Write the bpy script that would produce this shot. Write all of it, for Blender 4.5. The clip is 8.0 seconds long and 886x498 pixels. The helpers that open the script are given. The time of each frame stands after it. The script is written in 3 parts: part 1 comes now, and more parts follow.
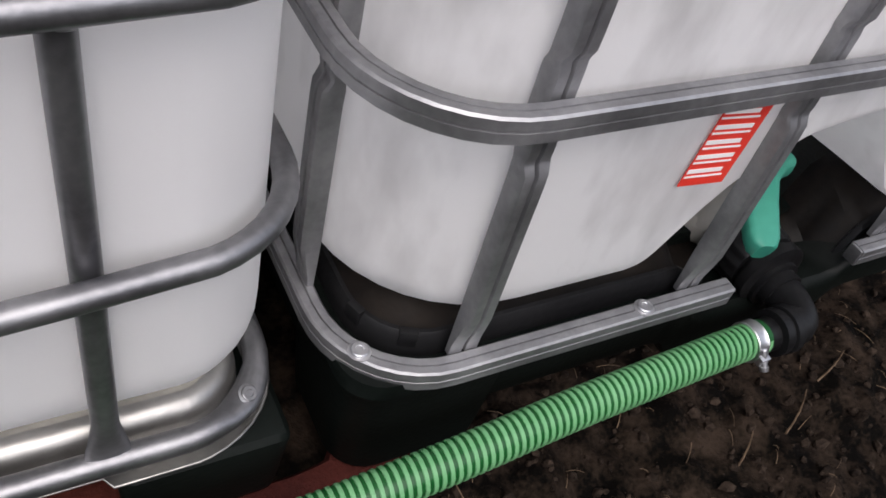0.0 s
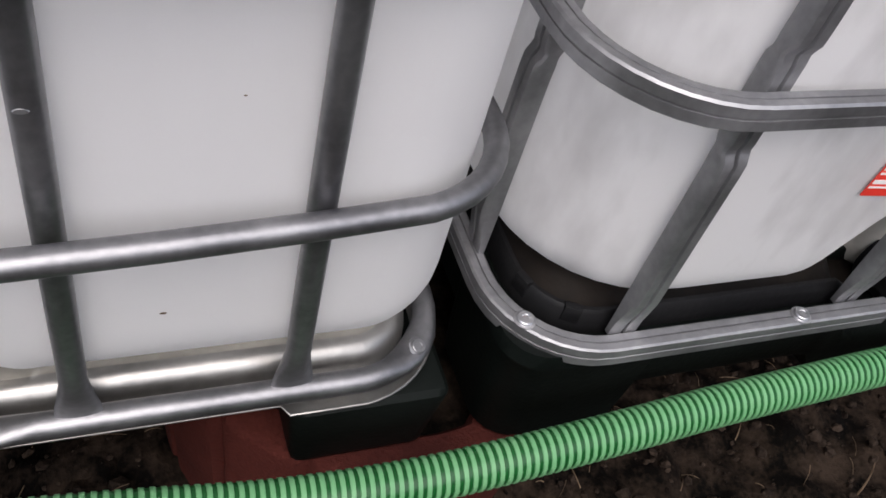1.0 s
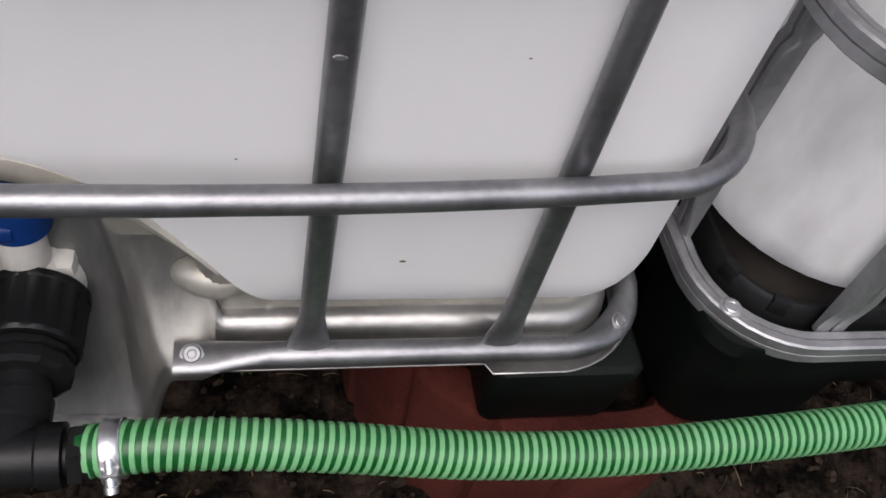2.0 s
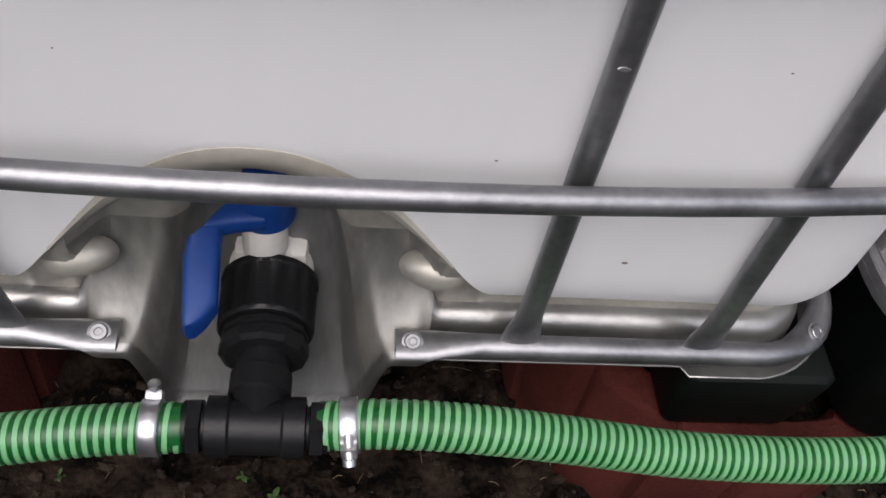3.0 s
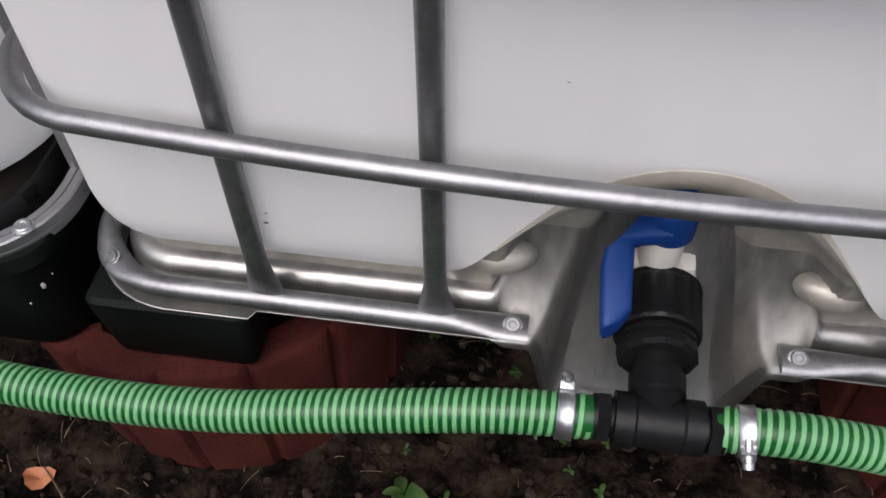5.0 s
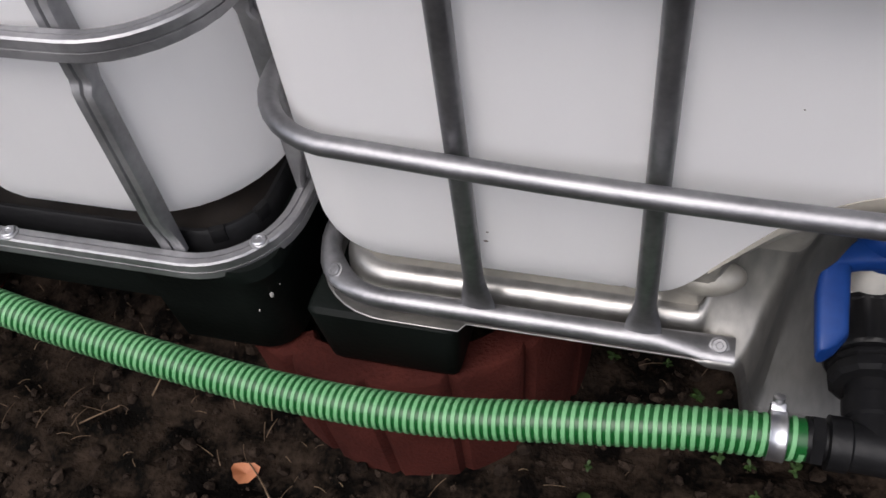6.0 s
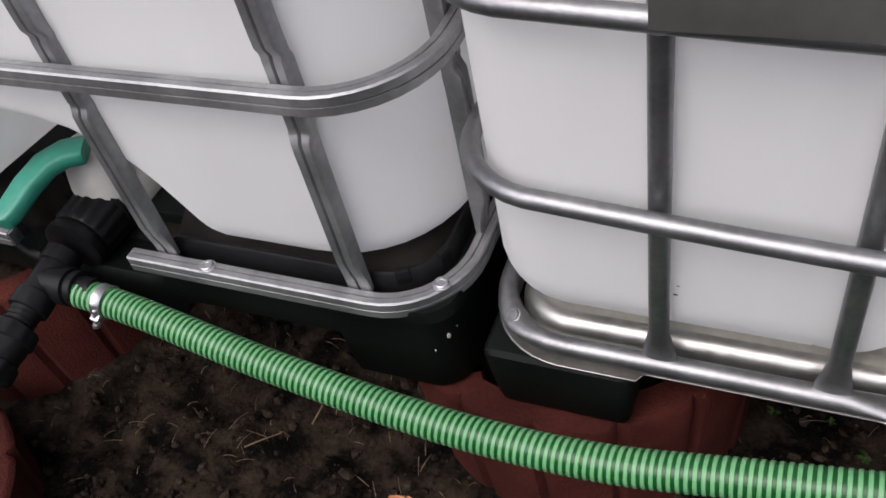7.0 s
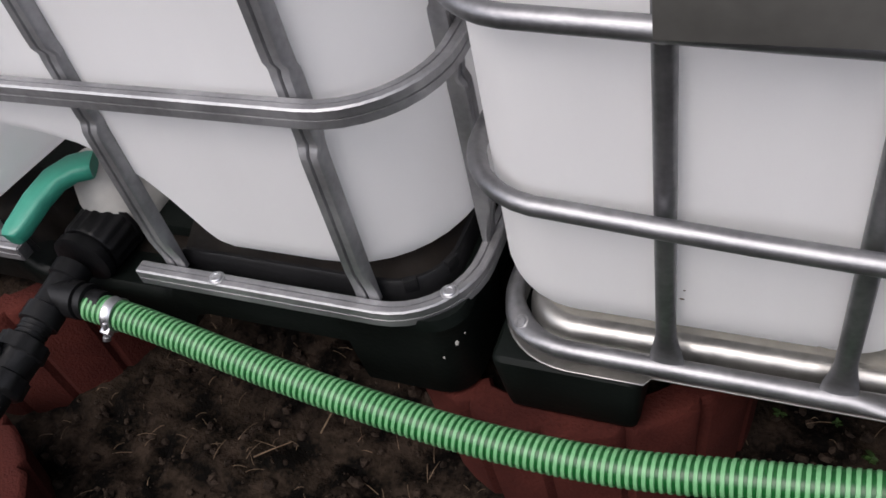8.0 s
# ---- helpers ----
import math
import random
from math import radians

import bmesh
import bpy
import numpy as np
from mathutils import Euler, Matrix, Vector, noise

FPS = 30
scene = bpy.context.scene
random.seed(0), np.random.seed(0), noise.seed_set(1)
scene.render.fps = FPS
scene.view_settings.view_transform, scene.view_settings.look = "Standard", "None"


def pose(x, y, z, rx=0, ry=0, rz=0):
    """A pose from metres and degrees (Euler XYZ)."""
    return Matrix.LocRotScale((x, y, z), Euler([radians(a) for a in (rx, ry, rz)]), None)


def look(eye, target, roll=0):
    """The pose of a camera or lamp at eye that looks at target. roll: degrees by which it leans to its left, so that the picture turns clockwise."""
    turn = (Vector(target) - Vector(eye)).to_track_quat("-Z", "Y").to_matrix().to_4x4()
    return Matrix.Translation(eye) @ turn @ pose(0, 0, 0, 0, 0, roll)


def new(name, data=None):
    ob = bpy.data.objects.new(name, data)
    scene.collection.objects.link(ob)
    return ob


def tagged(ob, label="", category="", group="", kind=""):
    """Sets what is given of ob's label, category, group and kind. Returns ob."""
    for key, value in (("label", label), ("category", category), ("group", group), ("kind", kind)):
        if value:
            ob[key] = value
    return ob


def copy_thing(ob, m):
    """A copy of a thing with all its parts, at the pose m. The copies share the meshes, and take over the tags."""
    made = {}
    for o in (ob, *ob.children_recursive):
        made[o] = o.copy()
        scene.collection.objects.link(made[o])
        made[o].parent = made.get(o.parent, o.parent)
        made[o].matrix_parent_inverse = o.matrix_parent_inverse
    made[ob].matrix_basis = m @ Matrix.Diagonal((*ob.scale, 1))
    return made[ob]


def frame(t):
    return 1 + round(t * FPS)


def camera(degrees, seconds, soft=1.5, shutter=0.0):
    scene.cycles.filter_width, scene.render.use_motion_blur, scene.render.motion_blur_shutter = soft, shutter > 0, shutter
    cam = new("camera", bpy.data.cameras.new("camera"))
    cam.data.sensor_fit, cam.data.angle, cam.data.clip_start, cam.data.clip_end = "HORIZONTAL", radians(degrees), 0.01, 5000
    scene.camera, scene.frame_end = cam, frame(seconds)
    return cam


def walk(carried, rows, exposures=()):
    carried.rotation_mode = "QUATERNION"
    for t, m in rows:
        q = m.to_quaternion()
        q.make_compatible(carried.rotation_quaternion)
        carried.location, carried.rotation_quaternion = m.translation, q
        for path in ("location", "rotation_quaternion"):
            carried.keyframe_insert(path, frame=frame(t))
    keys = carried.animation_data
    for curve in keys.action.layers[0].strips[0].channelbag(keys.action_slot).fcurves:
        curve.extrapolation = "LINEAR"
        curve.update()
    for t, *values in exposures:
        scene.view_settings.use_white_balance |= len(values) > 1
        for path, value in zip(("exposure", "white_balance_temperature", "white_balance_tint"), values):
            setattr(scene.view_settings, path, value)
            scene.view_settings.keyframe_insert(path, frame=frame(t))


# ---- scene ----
cam = camera(54.0, 8.0, soft=1.6)
PATH = [
    (0, (0.321, -0.351, 0.965), (1.204, 0.757, -0.447), 17.0),
    (0.5, (0.28, -0.357, 0.956), (1.072, 0.779, -0.487), 17.6),
    (1, (0.237, -0.36, 0.952), (0.946, 0.826, -0.494), 18.1),
    (1.5, (0.199, -0.363, 0.945), (0.781, 0.849, -0.536), 17.6),
    (1.7, (0.18, -0.36, 0.941), (0.711, 0.85, -0.559), 17.2),
    (2.8, (0.079, -0.363, 0.947), (0.36, 0.856, -0.613), 12.5),
    (3, (0.051, -0.374, 0.949), (0.309, 0.862, -0.601), 11.8),
    (3.5, (0.006, -0.389, 0.953), (0.162, 0.851, -0.608), 8.8),
    (4, (-0.033, -0.396, 0.964), (-0.002, 0.841, -0.607), 5.1),
    (4.5, (-0.067, -0.411, 0.978), (-0.169, 0.829, -0.588), 1.3),
    (4.7, (-0.088, -0.415, 0.984), (-0.224, 0.816, -0.586), 0.6),
    (5.8, (-0.162, -0.455, 1.013), (-0.581, 0.779, -0.505), -7.1),
    (6, (-0.174, -0.463, 1.023), (-0.67, 0.748, -0.49), -9.7),
    (6.5, (-0.215, -0.478, 1.045), (-0.847, 0.714, -0.431), -13.0),
    (7, (-0.241, -0.493, 1.062), (-0.969, 0.703, -0.365), -14.3),
    (7.5, (-0.252, -0.5, 1.073), (-1.019, 0.693, -0.337), -15.3),
    (8, (-0.244, -0.5, 1.07), (-0.976, 0.708, -0.345), -15.1),
]
walk(cam, [(t, look(eye, target, roll)) for t, eye, target, roll in PATH], [(0, 0.72, 6480, 13), (8, 0.72, 6480, 13)])

# ---- world and light: overcast garden daylight ----
world = bpy.data.worlds.new("overcast_sky")
scene.world = world
world.use_nodes = True
wn, wl = world.node_tree.nodes, world.node_tree.links
sky = wn.new("ShaderNodeTexSky")
sky.sky_type, sky.sun_disc = "NISHITA", False
sky.sun_elevation, sky.sun_rotation = radians(58), radians(200)
sky.dust_density, sky.air_density = 4.0, 1.0
grey = wn.new("ShaderNodeHueSaturation")
grey.inputs["Saturation"].default_value = 0.5
wl.new(sky.outputs[0], grey.inputs["Color"])
wl.new(grey.outputs[0], wn["Background"].inputs["Color"])
wn["Background"].inputs["Strength"].default_value = 0.15
sun_data = bpy.data.lights.new("sun", "SUN")
sun_data.energy, sun_data.angle, sun_data.color = 0.9, radians(70), (1.0, 0.97, 0.97)
sun = new("sun", sun_data)
sun.matrix_world = look((-1.0, -3.6, 4.6), (0, 0.2, 0))


# ---- materials ----
def material(name, a, b, rough=0.5, metal=0.0, scale=6.0, fine=60.0, bump=0.15, stretch=(1, 1, 1), spread=0.15, piece=0.0, coat=0.0, gloss=0.5, glow_through=0.0, low=0.5, high=0.92):
    """Two colours mixed by coarse and fine noise, uneven gloss and a fine relief."""
    m = bpy.data.materials.new(name)
    m.use_nodes = True
    n, l = m.node_tree.nodes, m.node_tree.links
    p = n["Principled BSDF"]
    co, mp = n.new("ShaderNodeTexCoord"), n.new("ShaderNodeMapping")
    mp.inputs["Scale"].default_value = stretch
    l.new(co.outputs["Object"], mp.inputs["Vector"])
    n1, n2 = n.new("ShaderNodeTexNoise"), n.new("ShaderNodeTexNoise")
    n1.inputs["Scale"].default_value, n1.inputs["Detail"].default_value = scale, 4
    n2.inputs["Scale"].default_value, n2.inputs["Detail"].default_value = fine, 3
    l.new(mp.outputs[0], n1.inputs["Vector"]), l.new(mp.outputs[0], n2.inputs["Vector"])
    mixn = n.new("ShaderNodeMath")
    mixn.operation = "MULTIPLY_ADD"
    mixn.inputs[1].default_value = 0.4
    l.new(n2.outputs["Fac"], mixn.inputs[0]), l.new(n1.outputs["Fac"], mixn.inputs[2])
    ramp = n.new("ShaderNodeMapRange")
    ramp.inputs["From Min"].default_value, ramp.inputs["From Max"].default_value = low, high
    l.new(mixn.outputs[0], ramp.inputs["Value"])
    mix = n.new("ShaderNodeMix")
    mix.data_type = "RGBA"
    mix.inputs[6].default_value, mix.inputs[7].default_value = (*a, 1), (*b, 1)
    l.new(ramp.outputs[0], mix.inputs[0])
    out = mix.outputs[2]
    if piece:
        info, hsv, val = n.new("ShaderNodeObjectInfo"), n.new("ShaderNodeHueSaturation"), n.new("ShaderNodeMapRange")
        val.inputs["To Min"].default_value, val.inputs["To Max"].default_value = 1 - piece, 1 + piece
        l.new(info.outputs["Random"], val.inputs["Value"]), l.new(val.outputs[0], hsv.inputs["Value"]), l.new(out, hsv.inputs["Color"])
        out = hsv.outputs[0]
    l.new(out, p.inputs["Base Color"])
    rr = n.new("ShaderNodeMapRange")
    rr.inputs["To Min"].default_value, rr.inputs["To Max"].default_value = max(rough - spread, 0.05), min(rough + spread, 1)
    l.new(n1.outputs["Fac"], rr.inputs["Value"]), l.new(rr.outputs[0], p.inputs["Roughness"])
    p.inputs["Metallic"].default_value, p.inputs["Coat Weight"].default_value = metal, coat
    p.inputs["Specular IOR Level"].default_value = gloss
    bp = n.new("ShaderNodeBump")
    bp.inputs["Strength"].default_value, bp.inputs["Distance"].default_value = bump, 0.003
    l.new(n2.outputs["Fac"], bp.inputs["Height"]), l.new(bp.outputs[0], p.inputs["Normal"])
    if glow_through:
        # thin plastic lets daylight through
        tr, both = n.new("ShaderNodeBsdfTranslucent"), n.new("ShaderNodeMixShader")
        tr.inputs["Color"].default_value = (0.97, 0.97, 0.97, 1)
        both.inputs[0].default_value = glow_through
        l.new(p.outputs[0], both.inputs[1]), l.new(tr.outputs[0], both.inputs[2])
        l.new(both.outputs[0], n["Material Output"].inputs["Surface"])
    return m


HDPE = material("white_polyethylene", (0.84, 0.835, 0.84), (0.89, 0.885, 0.89), 0.42, scale=3, fine=14, bump=0.04, stretch=(2.5, 2.5, 0.4), glow_through=0.5)
HDPE_OLD = material("stained_polyethylene", (0.48, 0.47, 0.465), (0.88, 0.875, 0.88), 0.42, scale=4.5, fine=25, bump=0.04, stretch=(1.6, 1.6, 0.7), glow_through=0.5, low=0.48, high=0.74)
STEEL = material("galvanised_tube", (0.19, 0.19, 0.20), (0.31, 0.31, 0.32), 0.43, 0.92, scale=18, fine=140, bump=0.10, spread=0.10)
STEEL_SQ = material("galvanised_square_tube", (0.26, 0.26, 0.27), (0.42, 0.42, 0.43), 0.53, 0.92, scale=14, fine=120, bump=0.10)
SHEET = material("grey_sheet_steel", (0.22, 0.215, 0.208), (0.38, 0.372, 0.355), 0.34, 0.88, scale=11, fine=80, bump=0.15)
DUSTY = material("dusty_sheet_steel", (0.26, 0.247, 0.22), (0.40, 0.38, 0.335), 0.43, 0.45, scale=10, fine=90, bump=0.12, low=0.5, high=0.9)
# lower part of the hood, darker than the dusty sheet above it
HOOD_STEEL = material("lower_hood_steel", (0.17, 0.166, 0.158), (0.33, 0.318, 0.29), 0.42, 0.60, scale=9, fine=70, bump=0.18, stretch=(1.5, 1, 0.6), low=0.48, high=0.88)
# dusty beige, lightened to offset the shade under the tank's edge
BRIGHT_RIM_DUST = material("brightened_dusty_rim", (0.30, 0.280, 0.245), (0.46, 0.433, 0.380), 0.50, 0.15, scale=10, fine=90, bump=0.12, low=0.5, high=0.9)
WORN_BOLT = material("worn_bolt_steel", (0.24, 0.24, 0.245), (0.40, 0.40, 0.41), 0.42, 0.9, scale=60, fine=220, bump=0.12)
PLATE = material("dull_grey_plate", (0.13, 0.127, 0.118), (0.19, 0.186, 0.175), 0.5, 0.6, scale=8, fine=60, bump=0.1)
ZINC = material("bright_zinc", (0.45, 0.45, 0.47), (0.65, 0.65, 0.66), 0.34, 0.95, scale=40, fine=200, bump=0.08)
BLACK = material("black_plastic", (0.004, 0.004, 0.0045), (0.009, 0.009, 0.0095), 0.40, scale=8, fine=150, bump=0.12, gloss=0.2)
PALLET = material("black_pallet_plastic", (0.002, 0.003, 0.0026), (0.0045, 0.0065, 0.0055), 0.5, scale=7, fine=160, bump=0.12, gloss=0.13)
TRAY = material("dirty_black_plastic", (0.0025, 0.002, 0.0018), (0.013, 0.0095, 0.007), 0.6, scale=12, fine=90, bump=0.2, gloss=0.15)
BLUE = material("blue_plastic", (0.003, 0.024, 0.125), (0.005, 0.036, 0.165), 0.45, scale=20, fine=150, bump=0.05, gloss=0.28)
GREEN = material("teal_green_plastic", (0.022, 0.19, 0.135), (0.036, 0.24, 0.17), 0.42, scale=20, fine=120, bump=0.06)
WHITE_PP = material("ivory_plastic", (0.42, 0.405, 0.37), (0.56, 0.545, 0.51), 0.4, scale=15, fine=80, bump=0.05)
HOSE_DARK = material("green_hose_wall", (0.0035, 0.054, 0.011), (0.007, 0.078, 0.017), 0.30, scale=12, fine=60, bump=0.03, spread=0.08, gloss=0.32)
HOSE_LIGHT = material("pale_green_spiral", (0.10, 0.28, 0.12), (0.145, 0.335, 0.16), 0.36, scale=12, fine=60, bump=0.03, spread=0.08, gloss=0.35)
RED_CONCRETE = material("red_concrete", (0.036, 0.0082, 0.0063), (0.078, 0.019, 0.0140), 0.95, scale=9, fine=220, bump=0.6, gloss=0.12)
SOIL = material("damp_soil", (0.0016, 0.0012, 0.0009), (0.030, 0.0208, 0.0150), 0.95, scale=18, fine=140, bump=1.0, gloss=0.06, low=0.60, high=0.90)
CLOD = material("soil_clod", (0.0058, 0.0040, 0.0030), (0.036, 0.0255, 0.0190), 0.95, scale=30, fine=160, bump=1.0, gloss=0.08, low=0.52, high=0.85)
STRAW = material("dry_straw", (0.07, 0.045, 0.027), (0.22, 0.155, 0.10), 0.8, scale=30, fine=120, bump=0.2, gloss=0.2)
LEAF = material("weed_leaf", (0.020, 0.045, 0.010), (0.045, 0.085, 0.022), 0.55, scale=40, fine=120, bump=0.2, piece=0.35, gloss=0.3)
DEAD_LEAF = material("dead_leaf", (0.30, 0.10, 0.04), (0.42, 0.17, 0.08), 0.6, scale=40, fine=120, bump=0.3)
RED_PRINT = material("red_print", (0.62, 0.03, 0.02), (0.72, 0.05, 0.03), 0.45, scale=20, fine=90, bump=0.03)
WHITE_PRINT = material("white_print", (0.76, 0.75, 0.74), (0.82, 0.81, 0.80), 0.45, scale=20, fine=90, bump=0.03)
# darker grey for the outlet channel: its recess shade put into the colour
SHADED_SHEET = material("shaded_channel_steel", (0.15, 0.15, 0.148), (0.27, 0.268, 0.258), 0.44, 0.75, scale=10, fine=70, bump=0.12, stretch=(2, 1, 0.5))
YELLOW = material("yellow_mark", (0.6, 0.42, 0.03), (0.7, 0.5, 0.05), 0.5, scale=20, fine=90, bump=0.03)
# for the two added screens that shape light and reflections
SCREEN_BOARDS = material("dark_screen_boards", (0.05, 0.045, 0.04), (0.10, 0.09, 0.08), 0.85, scale=3, fine=40, bump=0.4, stretch=(4, 4, 0.5))


# ---- mesh helpers ----
def part(name, bm, mat, parent=None, label="", smooth=True, m=None):
    """Links a bmesh as one mesh object, under a thing or a part."""
    if m is not None:
        bm.transform(m)
    bmesh.ops.recalc_face_normals(bm, faces=bm.faces)
    me = bpy.data.meshes.new(name)
    bm.to_mesh(me)
    bm.free()
    if smooth:
        for f in me.polygons:
            f.use_smooth = True
        me.set_sharp_from_angle(angle=radians(38))
    me.materials.append(mat)
    ob = new(name, me)
    if parent is not None:
        ob.parent = parent
    if label:
        tagged(ob, label)
    return ob


def thing(name, label, category, at=(0, 0, 0), group="", kind=""):
    ob = new(name)
    ob.empty_display_size = 0.05
    ob.location = at
    return tagged(ob, label, category, group, kind)


def grid(rows, close_u=False, close_v=False, caps=False):
    """A skin over rows of points."""
    bm = bmesh.new()
    vs = [[bm.verts.new(p) for p in row] for row in rows]
    nu, nv = len(vs), len(vs[0])
    for i in range(nu if close_u else nu - 1):
        for j in range(nv if close_v else nv - 1):
            bm.faces.new((vs[i][j], vs[(i + 1) % nu][j], vs[(i + 1) % nu][(j + 1) % nv], vs[i][(j + 1) % nv]))
    if caps:
        bm.faces.new(vs[0]), bm.faces.new(vs[-1])
    return bm


def circle(r, n=12):
    return [(r * math.cos(2 * math.pi * k / n), r * math.sin(2 * math.pi * k / n)) for k in range(n)]


def square(w, h, c=0.003, groove=0.0):
    """A square tube's outline with cut corners and, if asked, a groove along its front and top."""
    a, b = w / 2, h / 2
    g = 0.0008
    pts = [(-a + c, -b), (a - c, -b), (a, -b + c)]
    pts += [(a, -g), (a - groove, 0), (a, g)] if groove else []
    pts += [(a, b - c), (a - c, b)]
    pts += [(g, b), (0, b - groove), (-g, b)] if groove else []
    pts += [(-a + c, b), (-a, b - c), (-a, -b + c)]
    return pts


def sweep(points, outline, closed=False, scales=None, up=(0, 0, 1)):
    """A tube along points; outline in (sideways, up)."""
    pts, rows, n = [Vector(p) for p in points], [], len(points)
    for i, p in enumerate(pts):
        d = (pts[(i + 1) % n] - pts[i - 1]) if closed else (pts[min(i + 1, n - 1)] - pts[max(i - 1, 0)])
        d.normalize()
        side = d.cross(Vector(up)).normalized()
        top = side.cross(d)
        sx, sy = scales[i] if scales else (1, 1)
        rows.append([p + side * (u * sx) + top * (v * sy) for u, v in outline])
    return grid(rows, close_u=closed, close_v=True, caps=not closed)


def lathe(profile, n=24):
    """Turned round the z axis: profile of (radius, height), capped at both ends."""
    return grid([[(r * math.cos(2 * math.pi * k / n), r * math.sin(2 * math.pi * k / n), h) for k in range(n)] for r, h in profile], close_v=True, caps=True)


def block(x0, x1, y0, y1, z0, z1, bevel=0.006, taper=0.0, segments=2):
    bm = bmesh.new()
    bmesh.ops.create_cube(bm, size=1)
    for v in bm.verts:
        k = taper if v.co.z < 0 else 0
        v.co = ((x0 + k) if v.co.x < 0 else (x1 - k), (y0 + k) if v.co.y < 0 else (y1 - k), z0 if v.co.z < 0 else z1)
    if bevel:
        bmesh.ops.bevel(bm, geom=bm.edges[:], offset=bevel, segments=segments, affect="EDGES", profile=0.6)
    return bm


def interp(x, xs, ys):
    return float(np.interp(x, xs, ys))


def smooth(a, b, x):
    t = min(max((x - a) / (b - a), 0), 1)
    return t * t * (3 - 2 * t)


def spline(knots, step):
    """A smooth line through knots, with even steps."""
    k = [Vector(p) for p in knots]
    k = [k[0] * 2 - k[1], *k, k[-1] * 2 - k[-2]]
    out = []
    for i in range(1, len(k) - 2):
        m = max(2, int((k[i + 1] - k[i]).length / step))
        for j in range(m):
            t = j / m
            out.append(0.5 * (2 * k[i] + (k[i + 1] - k[i - 1]) * t + (2 * k[i - 1] - 5 * k[i] + 4 * k[i + 1] - k[i + 2]) * t * t + (3 * k[i] - k[i - 1] - 3 * k[i + 1] + k[i + 2]) * t**3))
    return out + [k[-2]]


def ring_path(hw, y0, y1, r, front=None, n=9, step=0.1):
    """Points round a rounded rectangle with their inward normals, from the front's left end, to the right and round."""
    out = []
    for x in front or np.linspace(-hw + r, hw - r, 12):
        out.append((x, y0, 0, 1))

    def arc(cx, cy, a0):
        for k in range(1, n):
            a = a0 + math.pi / 2 * k / n
            out.append((cx + r * math.cos(a), cy + r * math.sin(a), -math.cos(a), -math.sin(a)))

    side = np.linspace(y0 + r, y1 - r, 8)
    arc(hw - r, y0 + r, -math.pi / 2)
    out.extend((hw, y, -1, 0) for y in side)
    arc(hw - r, y1 - r, 0)
    out.extend((x, y1, 0, -1) for x in np.linspace(hw - r, -hw + r, 8))
    arc(-hw + r, y1 - r, math.pi / 2)
    out.extend((-hw, y, 1, 0) for y in side[::-1])
    arc(-hw + r, y0 + r, math.pi)
    return out


def tank_mesh(hw, y0, y1, r, bottom, top, rb, bell, half, deep, front):
    """A blow-moulded tank: rounded corners, bottom and top, and a bell-shaped niche for the valve, whose edge the rows follow."""
    path = ring_path(hw, y0, y1, r, front)
    key, ceil = 0.10, 0.30
    low = [bottom + rb * (1 - math.cos(a)) for a in np.linspace(0.35, 1.25, 7)]
    low = [z for z in low if z < key - 0.03]
    edge = [key - 0.022, key - 0.014, key - 0.008, key - 0.004, key]
    zs = low + list(np.arange(low[-1] + 0.008, key - 0.024, 0.008)) + edge + list(np.arange(key + 0.012, ceil, 0.018)) + list(np.arange(ceil, top - 0.06, 0.05))
    zs += [top - 0.06 + 0.06 * math.sin(a) for a in np.linspace(0, 1.4, 7)]
    rows = []
    for z in zs:
        row = []
        for x, y, nx, ny in path:
            h, sink = z, 0.0
            if y == y0 and abs(x) < half + 0.03:
                b = bell(x)
                b += (key - b) * smooth(half, half + 0.03, abs(x))
                below, k = zs[0], smooth(half + 0.002, half - 0.004, abs(x))
                if z <= key:
                    h = below + (z - below) * (max(b, below + 0.004) - below) / (key - below)
                    sink = k * deep * interp(key - z, [0, 0.004, 0.008, 0.014, 0.022], [0.0, 0.03, 0.12, 0.5, 1.0])
                elif z < ceil:
                    h = b + (z - key) * (ceil - b) / (ceil - key)
            d = 0.0
            if h < bottom + rb:
                d = rb - math.sqrt(max(rb * rb - (bottom + rb - h) ** 2, 0))
            if h > top - 0.06:
                d = 0.06 - math.sqrt(max(0.0036 - (h - top + 0.06) ** 2, 0))
            row.append((x + nx * (d + sink), y + ny * (d + sink), h))
        rows.append(row)
    return grid(rows, close_v=True, caps=True)


def bolt(r=0.0068, h=0.0036):
    bm = lathe([(r * 1.3, 0), (r * 1.3, 0.0008), (r, 0.0012), (r * 0.98, h * 0.8), (r * 0.88, h), (r * 0.5, h), (r * 0.42, h * 0.8), (r * 0.2, h * 0.8)], 16)
    return bm


def aim(at, direction):
    """A pose whose z axis points along direction."""
    return Matrix.Translation(at) @ Vector(direction).to_track_quat("Z", "Y").to_matrix().to_4x4()


# ---- ground ----
RAIL = 0.36          # height of the bottom cage rail over the soil
BASE = 0.128         # rail over the pallet's underside


def axis_steps(lo, hi, step, far):
    mid = list(np.arange(lo, hi + 1e-6, step))
    grow = [step * 1.6**k for k in range(1, 40)]
    left, right = [], []
    x = lo
    for g in grow:
        x -= g
        left.append(max(x, -far))
        if x < -far:
            break
    x = hi
    for g in grow:
        x += g
        right.append(min(x, far))
        if x > far:
            break
    return left[::-1] + mid + right


def soil_height(x, y):
    near = smooth(6, 1.5, math.hypot(x, y))
    v = Vector((x, y, 0.3))
    h = 0.024 * noise.fractal(v * 5, 1.0, 2.0, 4) + 0.020 * abs(noise.noise(v * 19)) + 0.011 * abs(noise.noise(v * 43))
    return (h - 0.012) * near


